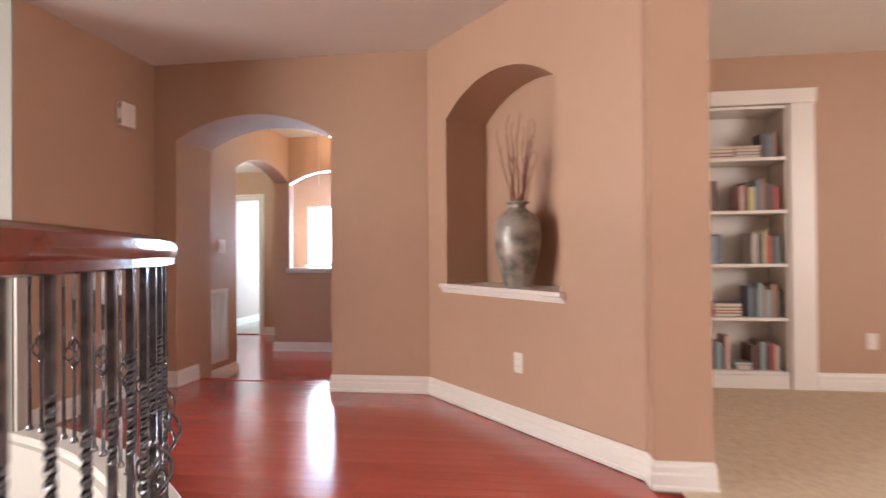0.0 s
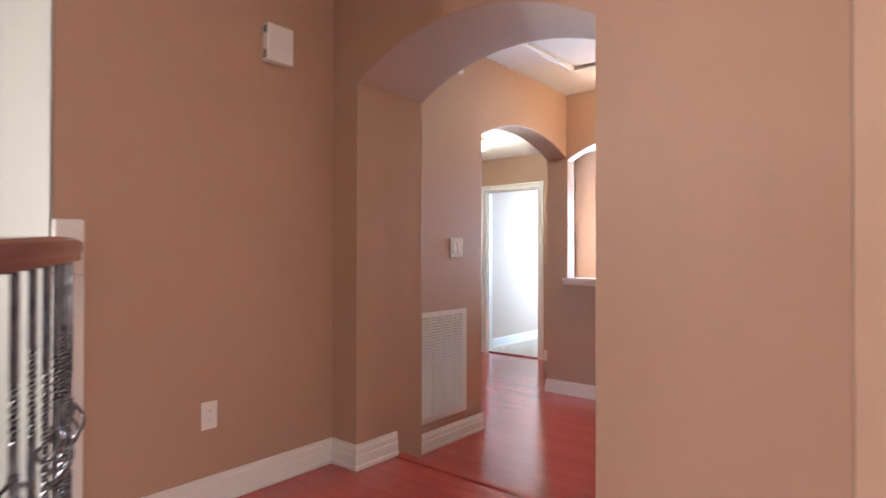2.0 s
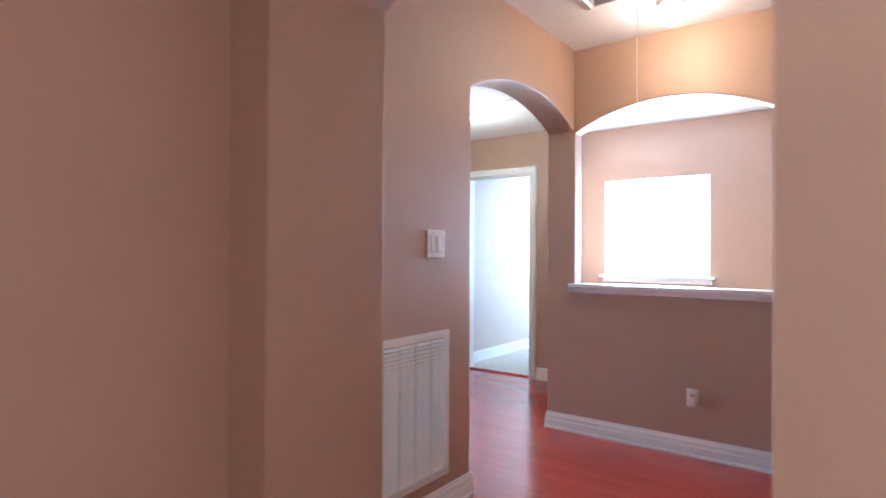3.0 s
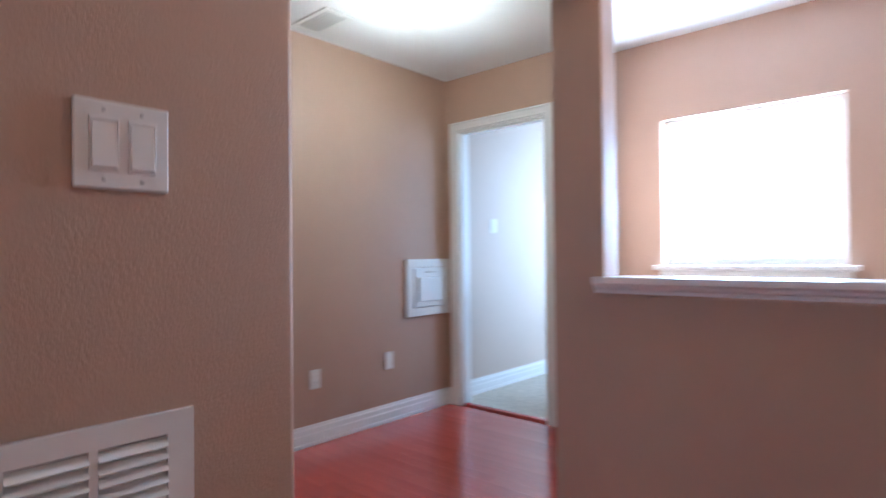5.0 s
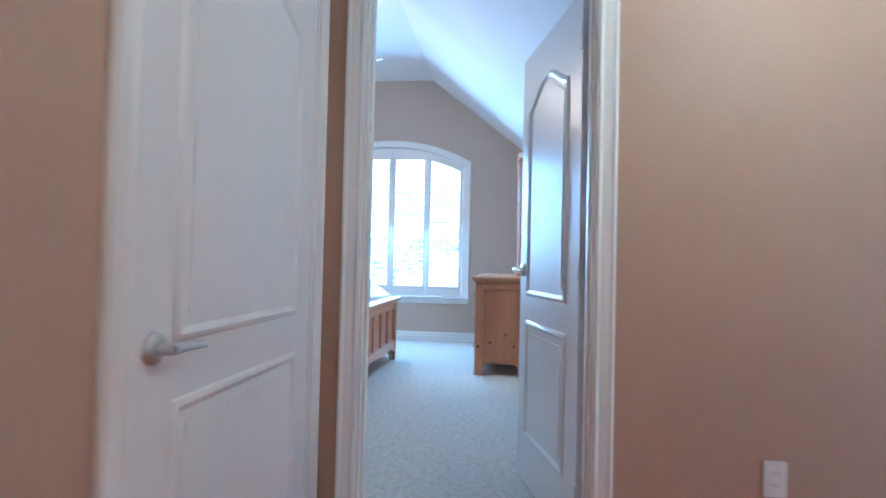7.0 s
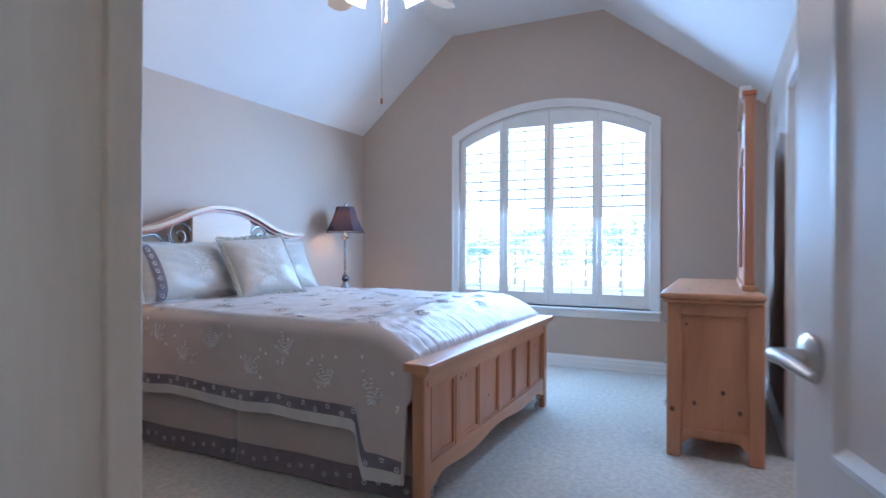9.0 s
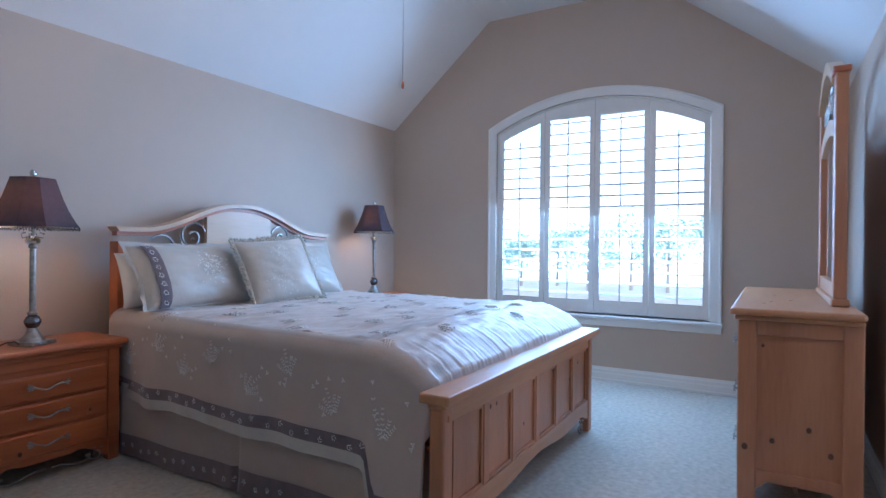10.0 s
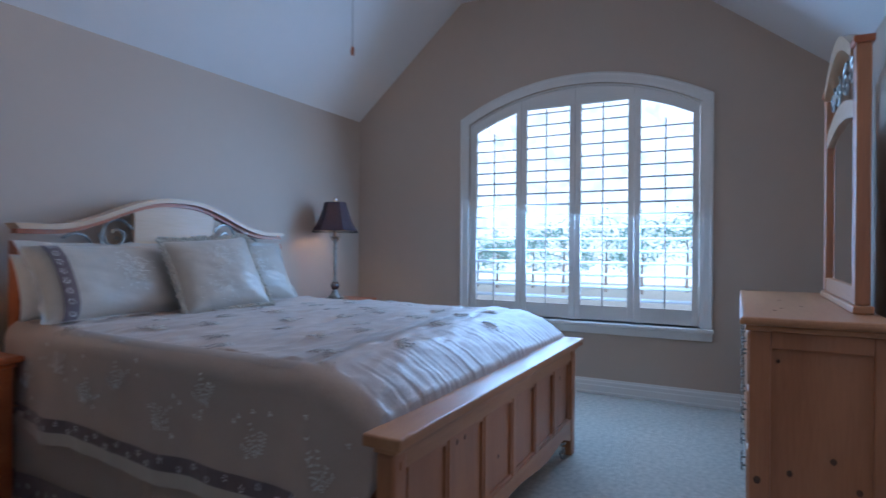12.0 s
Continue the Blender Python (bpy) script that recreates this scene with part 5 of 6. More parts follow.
TAUPE = cloth("taupe satin", (0.50, 0.392, 0.325), (0.46, 0.358, 0.295), 0.46, 0.3, 9, 0.14, 26)
PALE = cloth("pale oyster satin", (0.53, 0.475, 0.41), (0.47, 0.42, 0.36), 0.4, 0.3, 14, 0.2, 45)
MAUVE = cloth("mauve grey satin", (0.175, 0.130, 0.140), (0.13, 0.095, 0.105), 0.45, 0.3, 18, 0.2, 60)
THREAD = material("taupe embroidery", (0.40, 0.34, 0.30), 0.7, 0, (0.33, 0.28, 0.25), 60)
STITCH = material("white embroidery", (0.78, 0.76, 0.72), 0.6, 0, (0.70, 0.68, 0.64), 60)
FRINGE = cloth("cream fringe", (0.62, 0.57, 0.48), (0.45, 0.40, 0.33), 0.8, 0.2, 80, 0.6, 200)

TOPZ = 0.792      # above the floor
Y0c, Y1c = hb_y1 + 0.03, FY0 - 0.035


def gathers(x, y):
    """Uneven ripples where the cloth is gathered at the foot of the bed."""
    return 0.0038 * noise.noise(Vector((x * 26, y * 2.0, 7.0))) + 0.0036 * noise.noise(Vector((x * 55, y * 3.0, 9.0)))


def cover_point(s, y, lift=0.0):
    """The comforter's surface: s runs from the near hem (0) over the top to the far hem (1)."""
    t = (y - Y0c) / (Y1c - Y0c)
    flap = max(0.0, min(1.0, (t - 0.885) / 0.035))          # the split corner hangs lower than the side
    flap = flap * flap * (3 - 2 * flap)
    hem = 0.325 - 0.20 * flap + 0.006 * math.sin(y * 9)
    side, r = TOPZ - hem, 0.085
    x0, x1 = BN + 0.055 - 0.10 * max(0.0, 1 - t / 0.6) ** 1.2, BF - 0.055      # the cover is pulled in towards the head
    wave = 0.010 * math.sin(y * 7.5 + 1.0) + 0.007 * math.sin(y * 17) + 0.008 * noise.noise(Vector((0.4, y * 9, 5.0))) + 0.022 * flap
    flat = (x0 - x1) - 2 * r
    total = 2 * (side - r) + flat + math.pi * r
    d = s * total
    foot_fall = max(0, 1 - (Y1c - y) / 0.30)
    tz = TOPZ - 0.115 * foot_fall ** 2.2
    if d < side - r:
        x, z, nx, nz = x0 + wave * (1 - d / (side - r)) + 0.016 * noise.noise(Vector((d * 2.2, y * 6 + d * 2, 3.3))) * min(1.0, 4 * (1 - d / (side - r))) + 0.03 * (1 - d / (side - r)), hem + d * (tz - r - hem) / (side - r), 1, 0
    elif d < side - r + math.pi * r / 2:
        a = (d - side + r) / r
        x, z, nx, nz = x0 - r + r * math.cos(a), tz - r + r * math.sin(a), math.cos(a), math.sin(a)
    elif d < side - r + math.pi * r / 2 + flat:
        q_ = d - (side - r + math.pi * r / 2)
        x = x0 - r - q_
        puff = 0.014 * math.sin(math.pi * q_ / flat) ** 0.6
        w = noise.noise(Vector((x * 2.2, y * 2.2, 0.3))) * 0.012 + noise.noise(Vector((x * 4, y * 12, 1.3))) * 0.010 + noise.noise(Vector((x * 9, y * 30, 2.0))) * 0.0055
        row_ = round((y - 3.3) / 0.30)                         # tufts pull the quilting down in staggered rows
        cx = BC + (row_ % 2) * 0.19 + round((x - BC - (row_ % 2) * 0.19) / 0.38) * 0.38
        w -= 0.014 * (1 - foot_fall) * math.exp(-((x - cx) / 0.075) ** 2 - ((y - 3.3 - row_ * 0.30) / 0.016) ** 2)
        z, nx, nz = tz + puff + w + gathers(x, y) * foot_fall, 0, 1
    elif d < side - r + math.pi * r + flat:
        a = (d - (side - r + math.pi * r / 2 + flat)) / r
        x, z, nx, nz = x1 + r - r * math.sin(a), tz - r + r * math.cos(a), -math.sin(a), math.cos(a)
    else:
        q_ = d - (side - r + math.pi * r + flat)
        x, z, nx, nz = x1 - 0.03 * q_ / (side - r), tz - r - q_, -1, 0
    return Vector((x + nx * lift, y, z + nz * lift)), total, side, r


NS, NY = 400, 190
bm = bmesh.new()
grid = [[bm.verts.new(cover_point(i / NS, Y0c + (Y1c - Y0c) * j / NY)[0]) for j in range(NY + 1)] for i in range(NS + 1)]
for i in range(NS):
    for j in range(NY):
        f_ = bm.faces.new((grid[i][j], grid[i + 1][j], grid[i + 1][j + 1], grid[i][j + 1]))
# the foot end rolls down behind the footboard in gathers
prev = [grid[i][NY] for i in range(NS + 1)]
for step in range(1, 7):
    a = step / 6 * math.pi / 2
    row = []
    for i in range(NS + 1):
        p = grid[i][NY].co
        over = max(0.0, min(1.0, (p.z - TOPZ + 0.34) / 0.18))
        gather = over * gathers(p.x, p.y) * math.sin(a) * 1.4
        down = 0.14 * over * (1 - math.cos(a))
        row.append(bm.verts.new((p.x, p.y + (0.006 + 0.022 * over) * math.sin(a) + gather * 0.5, p.z - down + gather * 0.4)))
    for i in range(NS):
        bm.faces.new((prev[i], prev[i + 1], row[i + 1], row[i]))
    prev = row
me = finish(bm, "comforter", TAUPE, True)
cov = tagged(placed(new("comforter", me), pose(0, 0, HALL)), "taupe satin comforter with embroidered sprays and mauve border", "bedspread")
sol = cov.modifiers.new("thickness", "SOLIDIFY")
sol.thickness, sol.offset = 0.018, -1


def band(s0, s1, lift, mat, name, label, y0=Y0c, y1=Y1c, n=2):
    bm = bmesh.new()
    g = [[bm.verts.new(cover_point(s0 + (s1 - s0) * i / n, y0 + (y1 - y0) * j / 110, lift)[0]) for j in range(111)] for i in range(n + 1)]
    for i in range(n):
        for j in range(110):
            bm.faces.new((g[i][j], g[i + 1][j], g[i + 1][j + 1], g[i][j + 1]))
    return part(name, bm, mat, cov, label, True)


_, TOT, SIDE, RR = cover_point(0, 4.0)
band(0.0, 0.05 / TOT, 0.003, PALE, "hem", "pale satin hem")
SEAM = cloth("grey mauve satin", (0.43, 0.355, 0.31), (0.39, 0.32, 0.28), 0.42, 0.3, 14, 0.1, 30)
band((SIDE - 0.01) / TOT, (TOT - SIDE + 0.01) / TOT, 0.003, SEAM, "seam_band", "grey mauve band across the foot end", Y1c - 0.43, Y1c - 0.32, 200)
band((SIDE - 0.01) / TOT, (SIDE + 0.035) / TOT, 0.0015, SEAM, "seam_band", "", Y0c + 0.5, Y1c - 0.32, 8)
band(0.05 / TOT, 0.105 / TOT, 0.004, MAUVE, "border", "mauve embroidered border")


def spray(bm, place, n, spread, size):
    """A scattering of little petals and stems on a surface given by place(a, b) -> point, normal."""
    for _ in range(n):
        a, b = random.gauss(0, spread), random.gauss(0, spread * 0.6)
        p, nrm = place(a, b)
        t1 = nrm.orthogonal().normalized()
        t2 = nrm.cross(t1)
        ang_ = random.uniform(0, 6.28)
        d1 = math.cos(ang_) * t1 + math.sin(ang_) * t2
        d2 = nrm.cross(d1)
        l_, w_ = size * random.uniform(0.6, 1.3), size * 0.3
        q_ = p + nrm * 0.0045
        vs = [bm.verts.new(q_ + d1 * l_), bm.verts.new(q_ + d2 * w_), bm.verts.new(q_ - d1 * l_), bm.verts.new(q_ - d2 * w_)]
        top_ = bm.verts.new(q_ + nrm * 0.002)
        for j in range(4):
            bm.faces.new((vs[j], vs[(j + 1) % 4], top_))


def leaf(bm, p, d, nrm, length, width):
    """One stitched leaf that lies on the cloth."""
    side_ = nrm.cross(d).normalized() * width
    q_ = p + nrm * 0.0045
    vs = [bm.verts.new(q_), bm.verts.new(q_ + d * length * 0.45 + side_), bm.verts.new(q_ + d * length), bm.verts.new(q_ + d * length * 0.45 - side_)]
    top_ = bm.verts.new(q_ + d * length * 0.45 + nrm * 0.0025)
    for k in range(4):
        bm.faces.new((vs[k], vs[(k + 1) % 4], top_))


def sprig(bm, place, size, turn):
    """A stitched branch: stems that fan out, with paired leaves."""
    for stem in (-0.8, -0.35, 0.0, 0.4, 0.75):
        for k in range(1, 7):
            q_ = k / 6 * size * (1.0 if stem == 0.0 else 0.72)
            a, b = q_ * math.cos(turn + stem), q_ * math.sin(turn + stem)
            p, nrm = place(a, b)
            ahead = place(a + 0.01 * math.cos(turn + stem), b + 0.01 * math.sin(turn + stem))[0] - p
            if ahead.length < 1e-5:
                continue
            ahead.normalize()
            across = nrm.cross(ahead)
            for s_ in (-1, 1):
                leaf(bm, p, (ahead + across * s_ * 0.9).normalized(), nrm, random.uniform(0.010, 0.016), 0.0032)


def on_cover(s, y):
    def at(a, b):
        sa, yb = min(0.97, max(0.02, s + a / TOT)), min(Y1c - 0.02, max(Y0c + 0.01, y + b))
        p = cover_point(sa, yb)[0]
        nrm = Vector((0, 1, 0)).cross(cover_point(min(0.98, sa + 0.01 / TOT), yb)[0] - p)
        nrm = nrm.normalized() if nrm.length > 1e-6 else Vector((0, 0, 1))
        return p, (nrm if (nrm.z > 0.2 or nrm.x > 0) else -nrm)
    return at


bm, bm_top = bmesh.new(), bmesh.new()
random.seed(7)
for k in range(8):                                 # branches down the side
    place = on_cover((0.19 + 0.11 * (k % 2) + random.uniform(-0.02, 0.02)) / TOT, Y0c + 0.28 + k * 0.255)
    sprig(bm, place, 0.105, random.uniform(-0.5, 0.9))
    for _ in range(5):                             # loose three-leaf sprigs between them
        a0, b0 = random.uniform(-0.04, 0.20), random.uniform(-0.12, 0.14)
        for j in range(3):
            p, nrm = place(a0, b0)
            d = Vector((0, math.cos(j * 2.1 + k), math.sin(j * 2.1 + k)))
            leaf(bm, p, d, nrm, 0.012, 0.0045)
for k in range(34):                                # branches scattered over the top
    s, y = (SIDE + 0.06 + (TOT - 2 * SIDE - 0.1) * ((k * 0.382) % 1.0)) / TOT, Y0c + 0.55 + (Y1c - Y0c - 0.75) * k / 33
    place = on_cover(s, y)
    turn = random.uniform(0, 6.28)
    sprig(bm_top, place, 0.10, turn)
    sprig(bm, on_cover(s + 0.012 / TOT, y + 0.01), 0.075, turn + 0.35)
for k in range(30):                                # small flowers along the border
    y = Y0c + 0.03 + (Y1c - Y0c - 0.06) * k / 29 + random.uniform(-0.012, 0.012)
    p = cover_point((0.078 + 0.011 * (-1) ** k) / TOT, y, 0.004)[0]
    for j in range(5):
        a = j * 1.257 + k
        spray(bm, lambda u, v, p=p, a=a: (p + Vector((0, math.cos(a) * 0.009, math.sin(a) * 0.009)), Vector((1, 0, 0))), 1, 0.0005, 0.0085)
emb = part("embroidery", bm, STITCH, cov, "white embroidered flower sprays")
emb["kind"] = "stuff"
emb = part("embroidery", bm_top, THREAD, cov, "taupe embroidered sprays on the top")
emb["kind"] = "stuff"

# bed skirt with pleats and a border
def skirt(z0, z1, off):
    bm = bmesh.new()
    rows_ = []
    for j in range(181):
        y = Y0c + (Y1c - Y0c) * j / 180
        pleat = 0.02 * math.exp(-((y - 4.02) / 0.02) ** 2) + 0.02 * math.exp(-((y - 3.05) / 0.02) ** 2)
        x = BN - 0.008 + off + 0.006 * math.sin(y * 11) - pleat
        rows_.append((x, y))
    vs = [[bm.verts.new((x + 0.02 * (0 if z > z0 else 1) * (0.4 - z0 if z0 < 0.3 else 0), y, z)) for x, y in rows_] for z in (z0, (z0 + z1) / 2, z1)]
    for a, b in zip(vs, vs[1:]):
        for j in range(180):
            bm.faces.new((a[j], a[j + 1], b[j + 1], b[j]))
    return bm


sk = tagged(placed(new("bed_skirt", finish(skirt(0.012, 0.40, 0.0), "bed_skirt", TAUPE, True)), pose(0, 0, HALL)), "taupe pleated bed skirt with a mauve border", "bed skirt")
sk.modifiers.new("thickness", "SOLIDIFY").thickness = 0.004
part("border", skirt(0.014, 0.125, 0.010), MAUVE, sk, "mauve border with white flowers", True)
bm = bmesh.new()
for k in range(30):
    y = Y0c + 0.03 + (Y1c - Y0c - 0.06) * k / 29
    p = Vector((BN - 0.008 + 0.0165 + 0.006 * math.sin(y * 11), y, 0.07 + 0.012 * math.sin(k * 2.1)))
    for j in range(5):
        a = j * 1.257 + k
        spray(bm, lambda u, v, p=p, a=a: (p + Vector((0, math.cos(a) * 0.009, math.sin(a) * 0.009)), Vector((1, 0, 0))), 1, 0.0005, 0.0085)
o = part("embroidery", bm, STITCH, sk)
o["kind"] = "stuff"


def pillow(name, w, h, t, m, mat, label, group="", flange=0.0):
    """A stuffed pillow that stands in the local x-z plane with its foot at z = 0."""
    bm = bmesh.new()
    n = 36
    sides_ = []
    for sgn in (1, -1):
        g = []
        for i in range(n + 1):
            row = []
            for j in range(n + 1):
                u, v = 2 * i / n - 1, 2 * j / n - 1
                fu, fv = max(0, 1 - abs(u) ** 2.6), max(0, 1 - abs(v) ** 2.6)
                th_ = (fu * fv) ** 0.55
                pin = 1 - 0.07 * (1 - abs(v) ** 2) * abs(u) ** 3
                pin2 = 1 - 0.07 * (1 - abs(u) ** 2) * abs(v) ** 3
                wr = (noise.noise(Vector((u * 2.4, v * 2.4, sgn * 3.0 + w))) * 0.014 + noise.noise(Vector((u * 3 + v * 2, v * 7 - u * 3, sgn * 2.0 + h))) * 0.007) * th_
                row.append(bm.verts.new((u * w / 2 * pin, sgn * (t / 2 * th_) + wr, h / 2 + v * h / 2 * pin2)))
            g.append(row)
        sides_.append(g)
    for g in sides_:
        for i in range(n):
            for j in range(n):
                bm.faces.new((g[i][j], g[i + 1][j], g[i + 1][j + 1], g[i][j + 1]))
    bmesh.ops.remove_doubles(bm, verts=bm.verts, dist=0.0008)
    if flange:                                 # a loose, rumpled border round the seam
        ring_ = [(-1, -1), (1, -1), (1, 1), (-1, 1), (-1, -1)]
        rows_ = [[], [], []]
        for k in range(160):
            e, q_ = k // 40, (k % 40) / 40
            u, v = ring_[e][0] + (ring_[e + 1][0] - ring_[e][0]) * q_, ring_[e][1] + (ring_[e + 1][1] - ring_[e][1]) * q_
            px, pz = u * w / 2 * (1 - 0.07 * (1 - v * v) * abs(u) ** 3), h / 2 + v * h / 2 * (1 - 0.07 * (1 - u * u) * abs(v) ** 3)
            for j in range(3):
                f_ = j / 2 * flange * (1 + 0.25 * noise.noise(Vector((u * 3, v * 3, w))))
                ripple = 0.016 * (j / 2) * noise.noise(Vector((u * 4.5, v * 4.5, 4 + h)))
                rows_[j].append(bm.verts.new((px + u * abs(u) ** 6 * f_, ripple, max(0.004, pz + v * abs(v) ** 6 * f_))))
        for j in range(2):
            for k in range(160):
                bm.faces.new((rows_[j][k], rows_[j][(k + 1) % 160], rows_[j + 1][(k + 1) % 160], rows_[j + 1][k]))
    me = finish(bm, name, mat, True)
    return tagged(placed(new(name, me), m), label, "pillow", group)


def pillow_y(u, v, w, h, t):
    fu, fv = max(0, 1 - abs(u) ** 2.6), max(0, 1 - abs(v) ** 2.6)
    return t / 2 * (fu * fv) ** 0.55


PB = HALL + TOPZ + 0.008
wp = pillow("pillow", 0.62, 0.33, 0.18, pose(-7.235, 3.04, PB, 16, 0, 2), material("white cotton", (0.80, 0.79, 0.77), 0.8, 0, (0.74, 0.73, 0.71), 12, 0.3, 40), "white cotton pillow leaning on the headboard", "pillows on the bed")
s1 = pillow("pillow_sham", 0.76, 0.415, 0.20, pose(-7.31, 3.25, PB, 30, 0, 3), PALE, "oyster satin sham with a mauve flowered band", "pillows on the bed", 0.026)
s2 = pillow("pillow_sham", 0.74, 0.42, 0.20, pose(-8.22, 3.19, PB, 28, 0, -4), PALE, "oyster satin sham with embroidered sprays", "pillows on the bed", 0.026)
ac = pillow("throw_pillow", 0.53, 0.46, 0.17, pose(-7.80, 3.46, PB + 0.004, 29, 4, -8), PALE, "oyster throw pillow with cream fringe", "pillows on the bed")
# flowered band of the near sham
bm = bmesh.new()
vs = [[bm.verts.new((u * 0.38 * (1 - 0.07 * (1 - v * v) * abs(u) ** 3), pillow_y(u, v, 0.76, 0.415, 0.20) + 0.011, 0.2075 + v * 0.2075 * (1 - 0.07 * (1 - u * u) * abs(v) ** 3))) for v in [k / 12 - 1 for k in range(25)]] for u in (0.66, 0.72, 0.78, 0.84)]
for a, b in zip(vs, vs[1:]):
    for j in range(24):
        bm.faces.new((a[j], a[j + 1], b[j + 1], b[j]))
part("band", bm, MAUVE, s1, "mauve band with white flowers", True)
for ob_, w, h, t, cx, cn in ((s1, 0.76, 0.415, 0.20, (-0.15, 0.05), 110), (s2, 0.74, 0.42, 0.20, (-0.1, 0.05), 120), (ac, 0.53, 0.46, 0.17, (-0.05, 0.35), 70), (ac, 0.53, 0.46, 0.17, (0.2, -0.55), 40)):
    bm = bmesh.new()

    def on(a, b, w=w, h=h, t=t, cx=cx):
        u, v = max(-0.85, min(0.85, cx[0] + a * 2 / w)), max(-0.85, min(0.85, cx[1] + b * 2 / h * 1.6))
        return Vector((u * w / 2, pillow_y(u, v, w, h, t) + 0.008, h / 2 + v * h / 2)), Vector((0, 1, 0))
    spray(bm, on, cn, 0.05, 0.0095)
    if ob_ is s1:
        for k in range(8):
            c = Vector((0.75 * 0.38, pillow_y(0.75, k / 4 - 0.9, w, h, t) + 0.012, 0.2075 + (k / 4 - 0.9) * 0.205))
            for j in range(6):
                a = j * 1.05
                spray(bm, lambda u, v, c=c, a=a: (c + Vector((math.cos(a) * 0.012, 0, math.sin(a) * 0.012)), Vector((0, 1, 0))), 1, 0.001, 0.009)
    o = part("embroidery", bm, STITCH, ob_)
    o["kind"] = "stuff"
bm = bmesh.new()
for k in range(260):
    q_ = k / 260 * 4
    e, f_ = int(q_), q_ - int(q_)
    cs = [(-1, -1), (1, -1), (1, 1), (-1, 1), (-1, -1)]
    u, v = cs[e][0] + (cs[e + 1][0] - cs[e][0]) * f_, cs[e][1] + (cs[e + 1][1] - cs[e][1]) * f_
    p = Vector((u * 0.265 * (1 - 0.07 * (1 - v * v)), 0, 0.23 + v * 0.23 * (1 - 0.07 * (1 - u * u))))
    out = Vector((u, 0, v)).normalized()
    for _ in range(2):
        d = out * random.uniform(0.020, 0.034) + Vector((random.uniform(-0.01, 0.01), random.uniform(-0.012, 0.012), random.uniform(-0.01, 0.01)))
        tube([p, p + d * 0.6 + Vector((0, random.uniform(-0.006, 0.006), 0)), p + d], [0.006, 0.0065, 0.003], 5, bm)
o = part("fringe", bm, FRINGE, ac, "looped cream fringe")
o["kind"] = "stuff"

# ---------------------------------------------------------------- dresser with mirror
dz = thing("dresser", pose(-8.06, 6.055, HALL), "knotty pine dresser with panelled end and scalloped apron", "dresser")
DW, DD, DH = 1.62, 0.475, 0.90          # runs to -x, depth to +y
part("top", box(-DW - 0.03, 0.035, -0.035, DD + 0.005, DH - 0.032, DH, 0.012), PINEX, dz, "pale glossy pine top")
part("top_moulding", box(-DW - 0.012, 0.015, -0.016, DD, DH - 0.055, DH - 0.032, 0.007), PINEX, dz)
part("carcass", box(-DW + 0.03, -0.03, 0.02, DD - 0.01, 0.10, DH - 0.055), PINE, dz)
for x in (-0.001, -DW + 0.0):
    s = -1 if x > -1 else 1
    for y0, y1 in ((0.0, 0.075), (DD - 0.075, DD)):
        part("leg_post", box(min(x, x + s * 0.07), max(x, x + s * 0.07), y0, y1, 0.0, DH - 0.055, 0.006), PINE, dz)
    part("end_panel", box(min(x + s * 0.014, x + s * 0.03), max(x + s * 0.014, x + s * 0.03), 0.075, DD - 0.075, 0.15, DH - 0.12), PINE, dz)
    part("end_rail", box(min(x, x + s * 0.03), max(x, x + s * 0.03), 0.0755, DD - 0.0755, DH - 0.12, DH - 0.056, 0.003), PINE, dz)
    part("end_apron", plate(scallop(0.0755, DD - 0.0755, 0.16, 0.075, 0.045), (), 0.025, upright((x, 0, 0), (0, 1, 0), (s, 0, 0))), PINE, dz)
rows_d = ((0.13, 0.35), (0.37, 0.59), (0.61, 0.83))
for z0, z1 in rows_d:
    for x0, x1 in ((-DW + 0.08, -DW / 2 - 0.01), (-DW / 2 + 0.01, -0.08)):
        dr = part("drawer", box(x0, x1, -0.006, 0.02, z0, z1, 0.008), PINEX, dz)
        for cx in (x0 + (x1 - x0) * 0.25, x0 + (x1 - x0) * 0.75):
            p = iron_pull(dr, 0, 0, 0, 0.11)
            p.matrix_basis = pose(cx, -0.006, (z0 + z1) / 2, 0, 0, 180)
part("front_apron", plate(scallop(-DW + 0.07, -0.07, 0.13, 0.05, 0.05), (), 0.02, upright((0, 0.004, 0), (1, 0, 0), (0, 1, 0))), PINEX, dz)
knots(dz, [(0.14, 0.30, 0.013), (0.36, 0.27, 0.013), (0.28, 0.37, 0.013), (0.10, 0.73, 0.008)], upright((-0.0135, 0, 0), (0, 1, 0), (1, 0, 0)))
knots(dz, [(0.03, 0.26, 0.016), (0.23, 0.10, 0.014)], upright((0.0005, 0, 0), (0, 1, 0), (1, 0, 0)))
knots(dz, [(-0.30, 0.10, 0.012), (-0.42, 0.13, 0.009), (-0.55, 0.22, 0.010), (-0.9, 0.15, 0.012)], Matrix.Translation((0, 0, DH + 0.0003)))
MIRROR = bpy.data.materials.new("silvered mirror")
MIRROR.use_nodes = True
mp = MIRROR.node_tree.nodes["Principled BSDF"]
mp.inputs["Base Color"].default_value, mp.inputs["Metallic"].default_value, mp.inputs["Roughness"].default_value = (0.86, 0.87, 0.87, 1), 1.0, 0.03
mi = thing("dresser_mirror", pose(-8.06, 6.055, HALL + DH), "pine framed mirror with scrolled crest on the dresser", "mirror")
MX0, MX1, MY = -1.28, -0.36, 0.405
part("base_rail", box(MX0 - 0.06, MX1 + 0.06, MY - 0.03, MY + 0.045, 0.0, 0.035, 0.008), PINEX, mi)
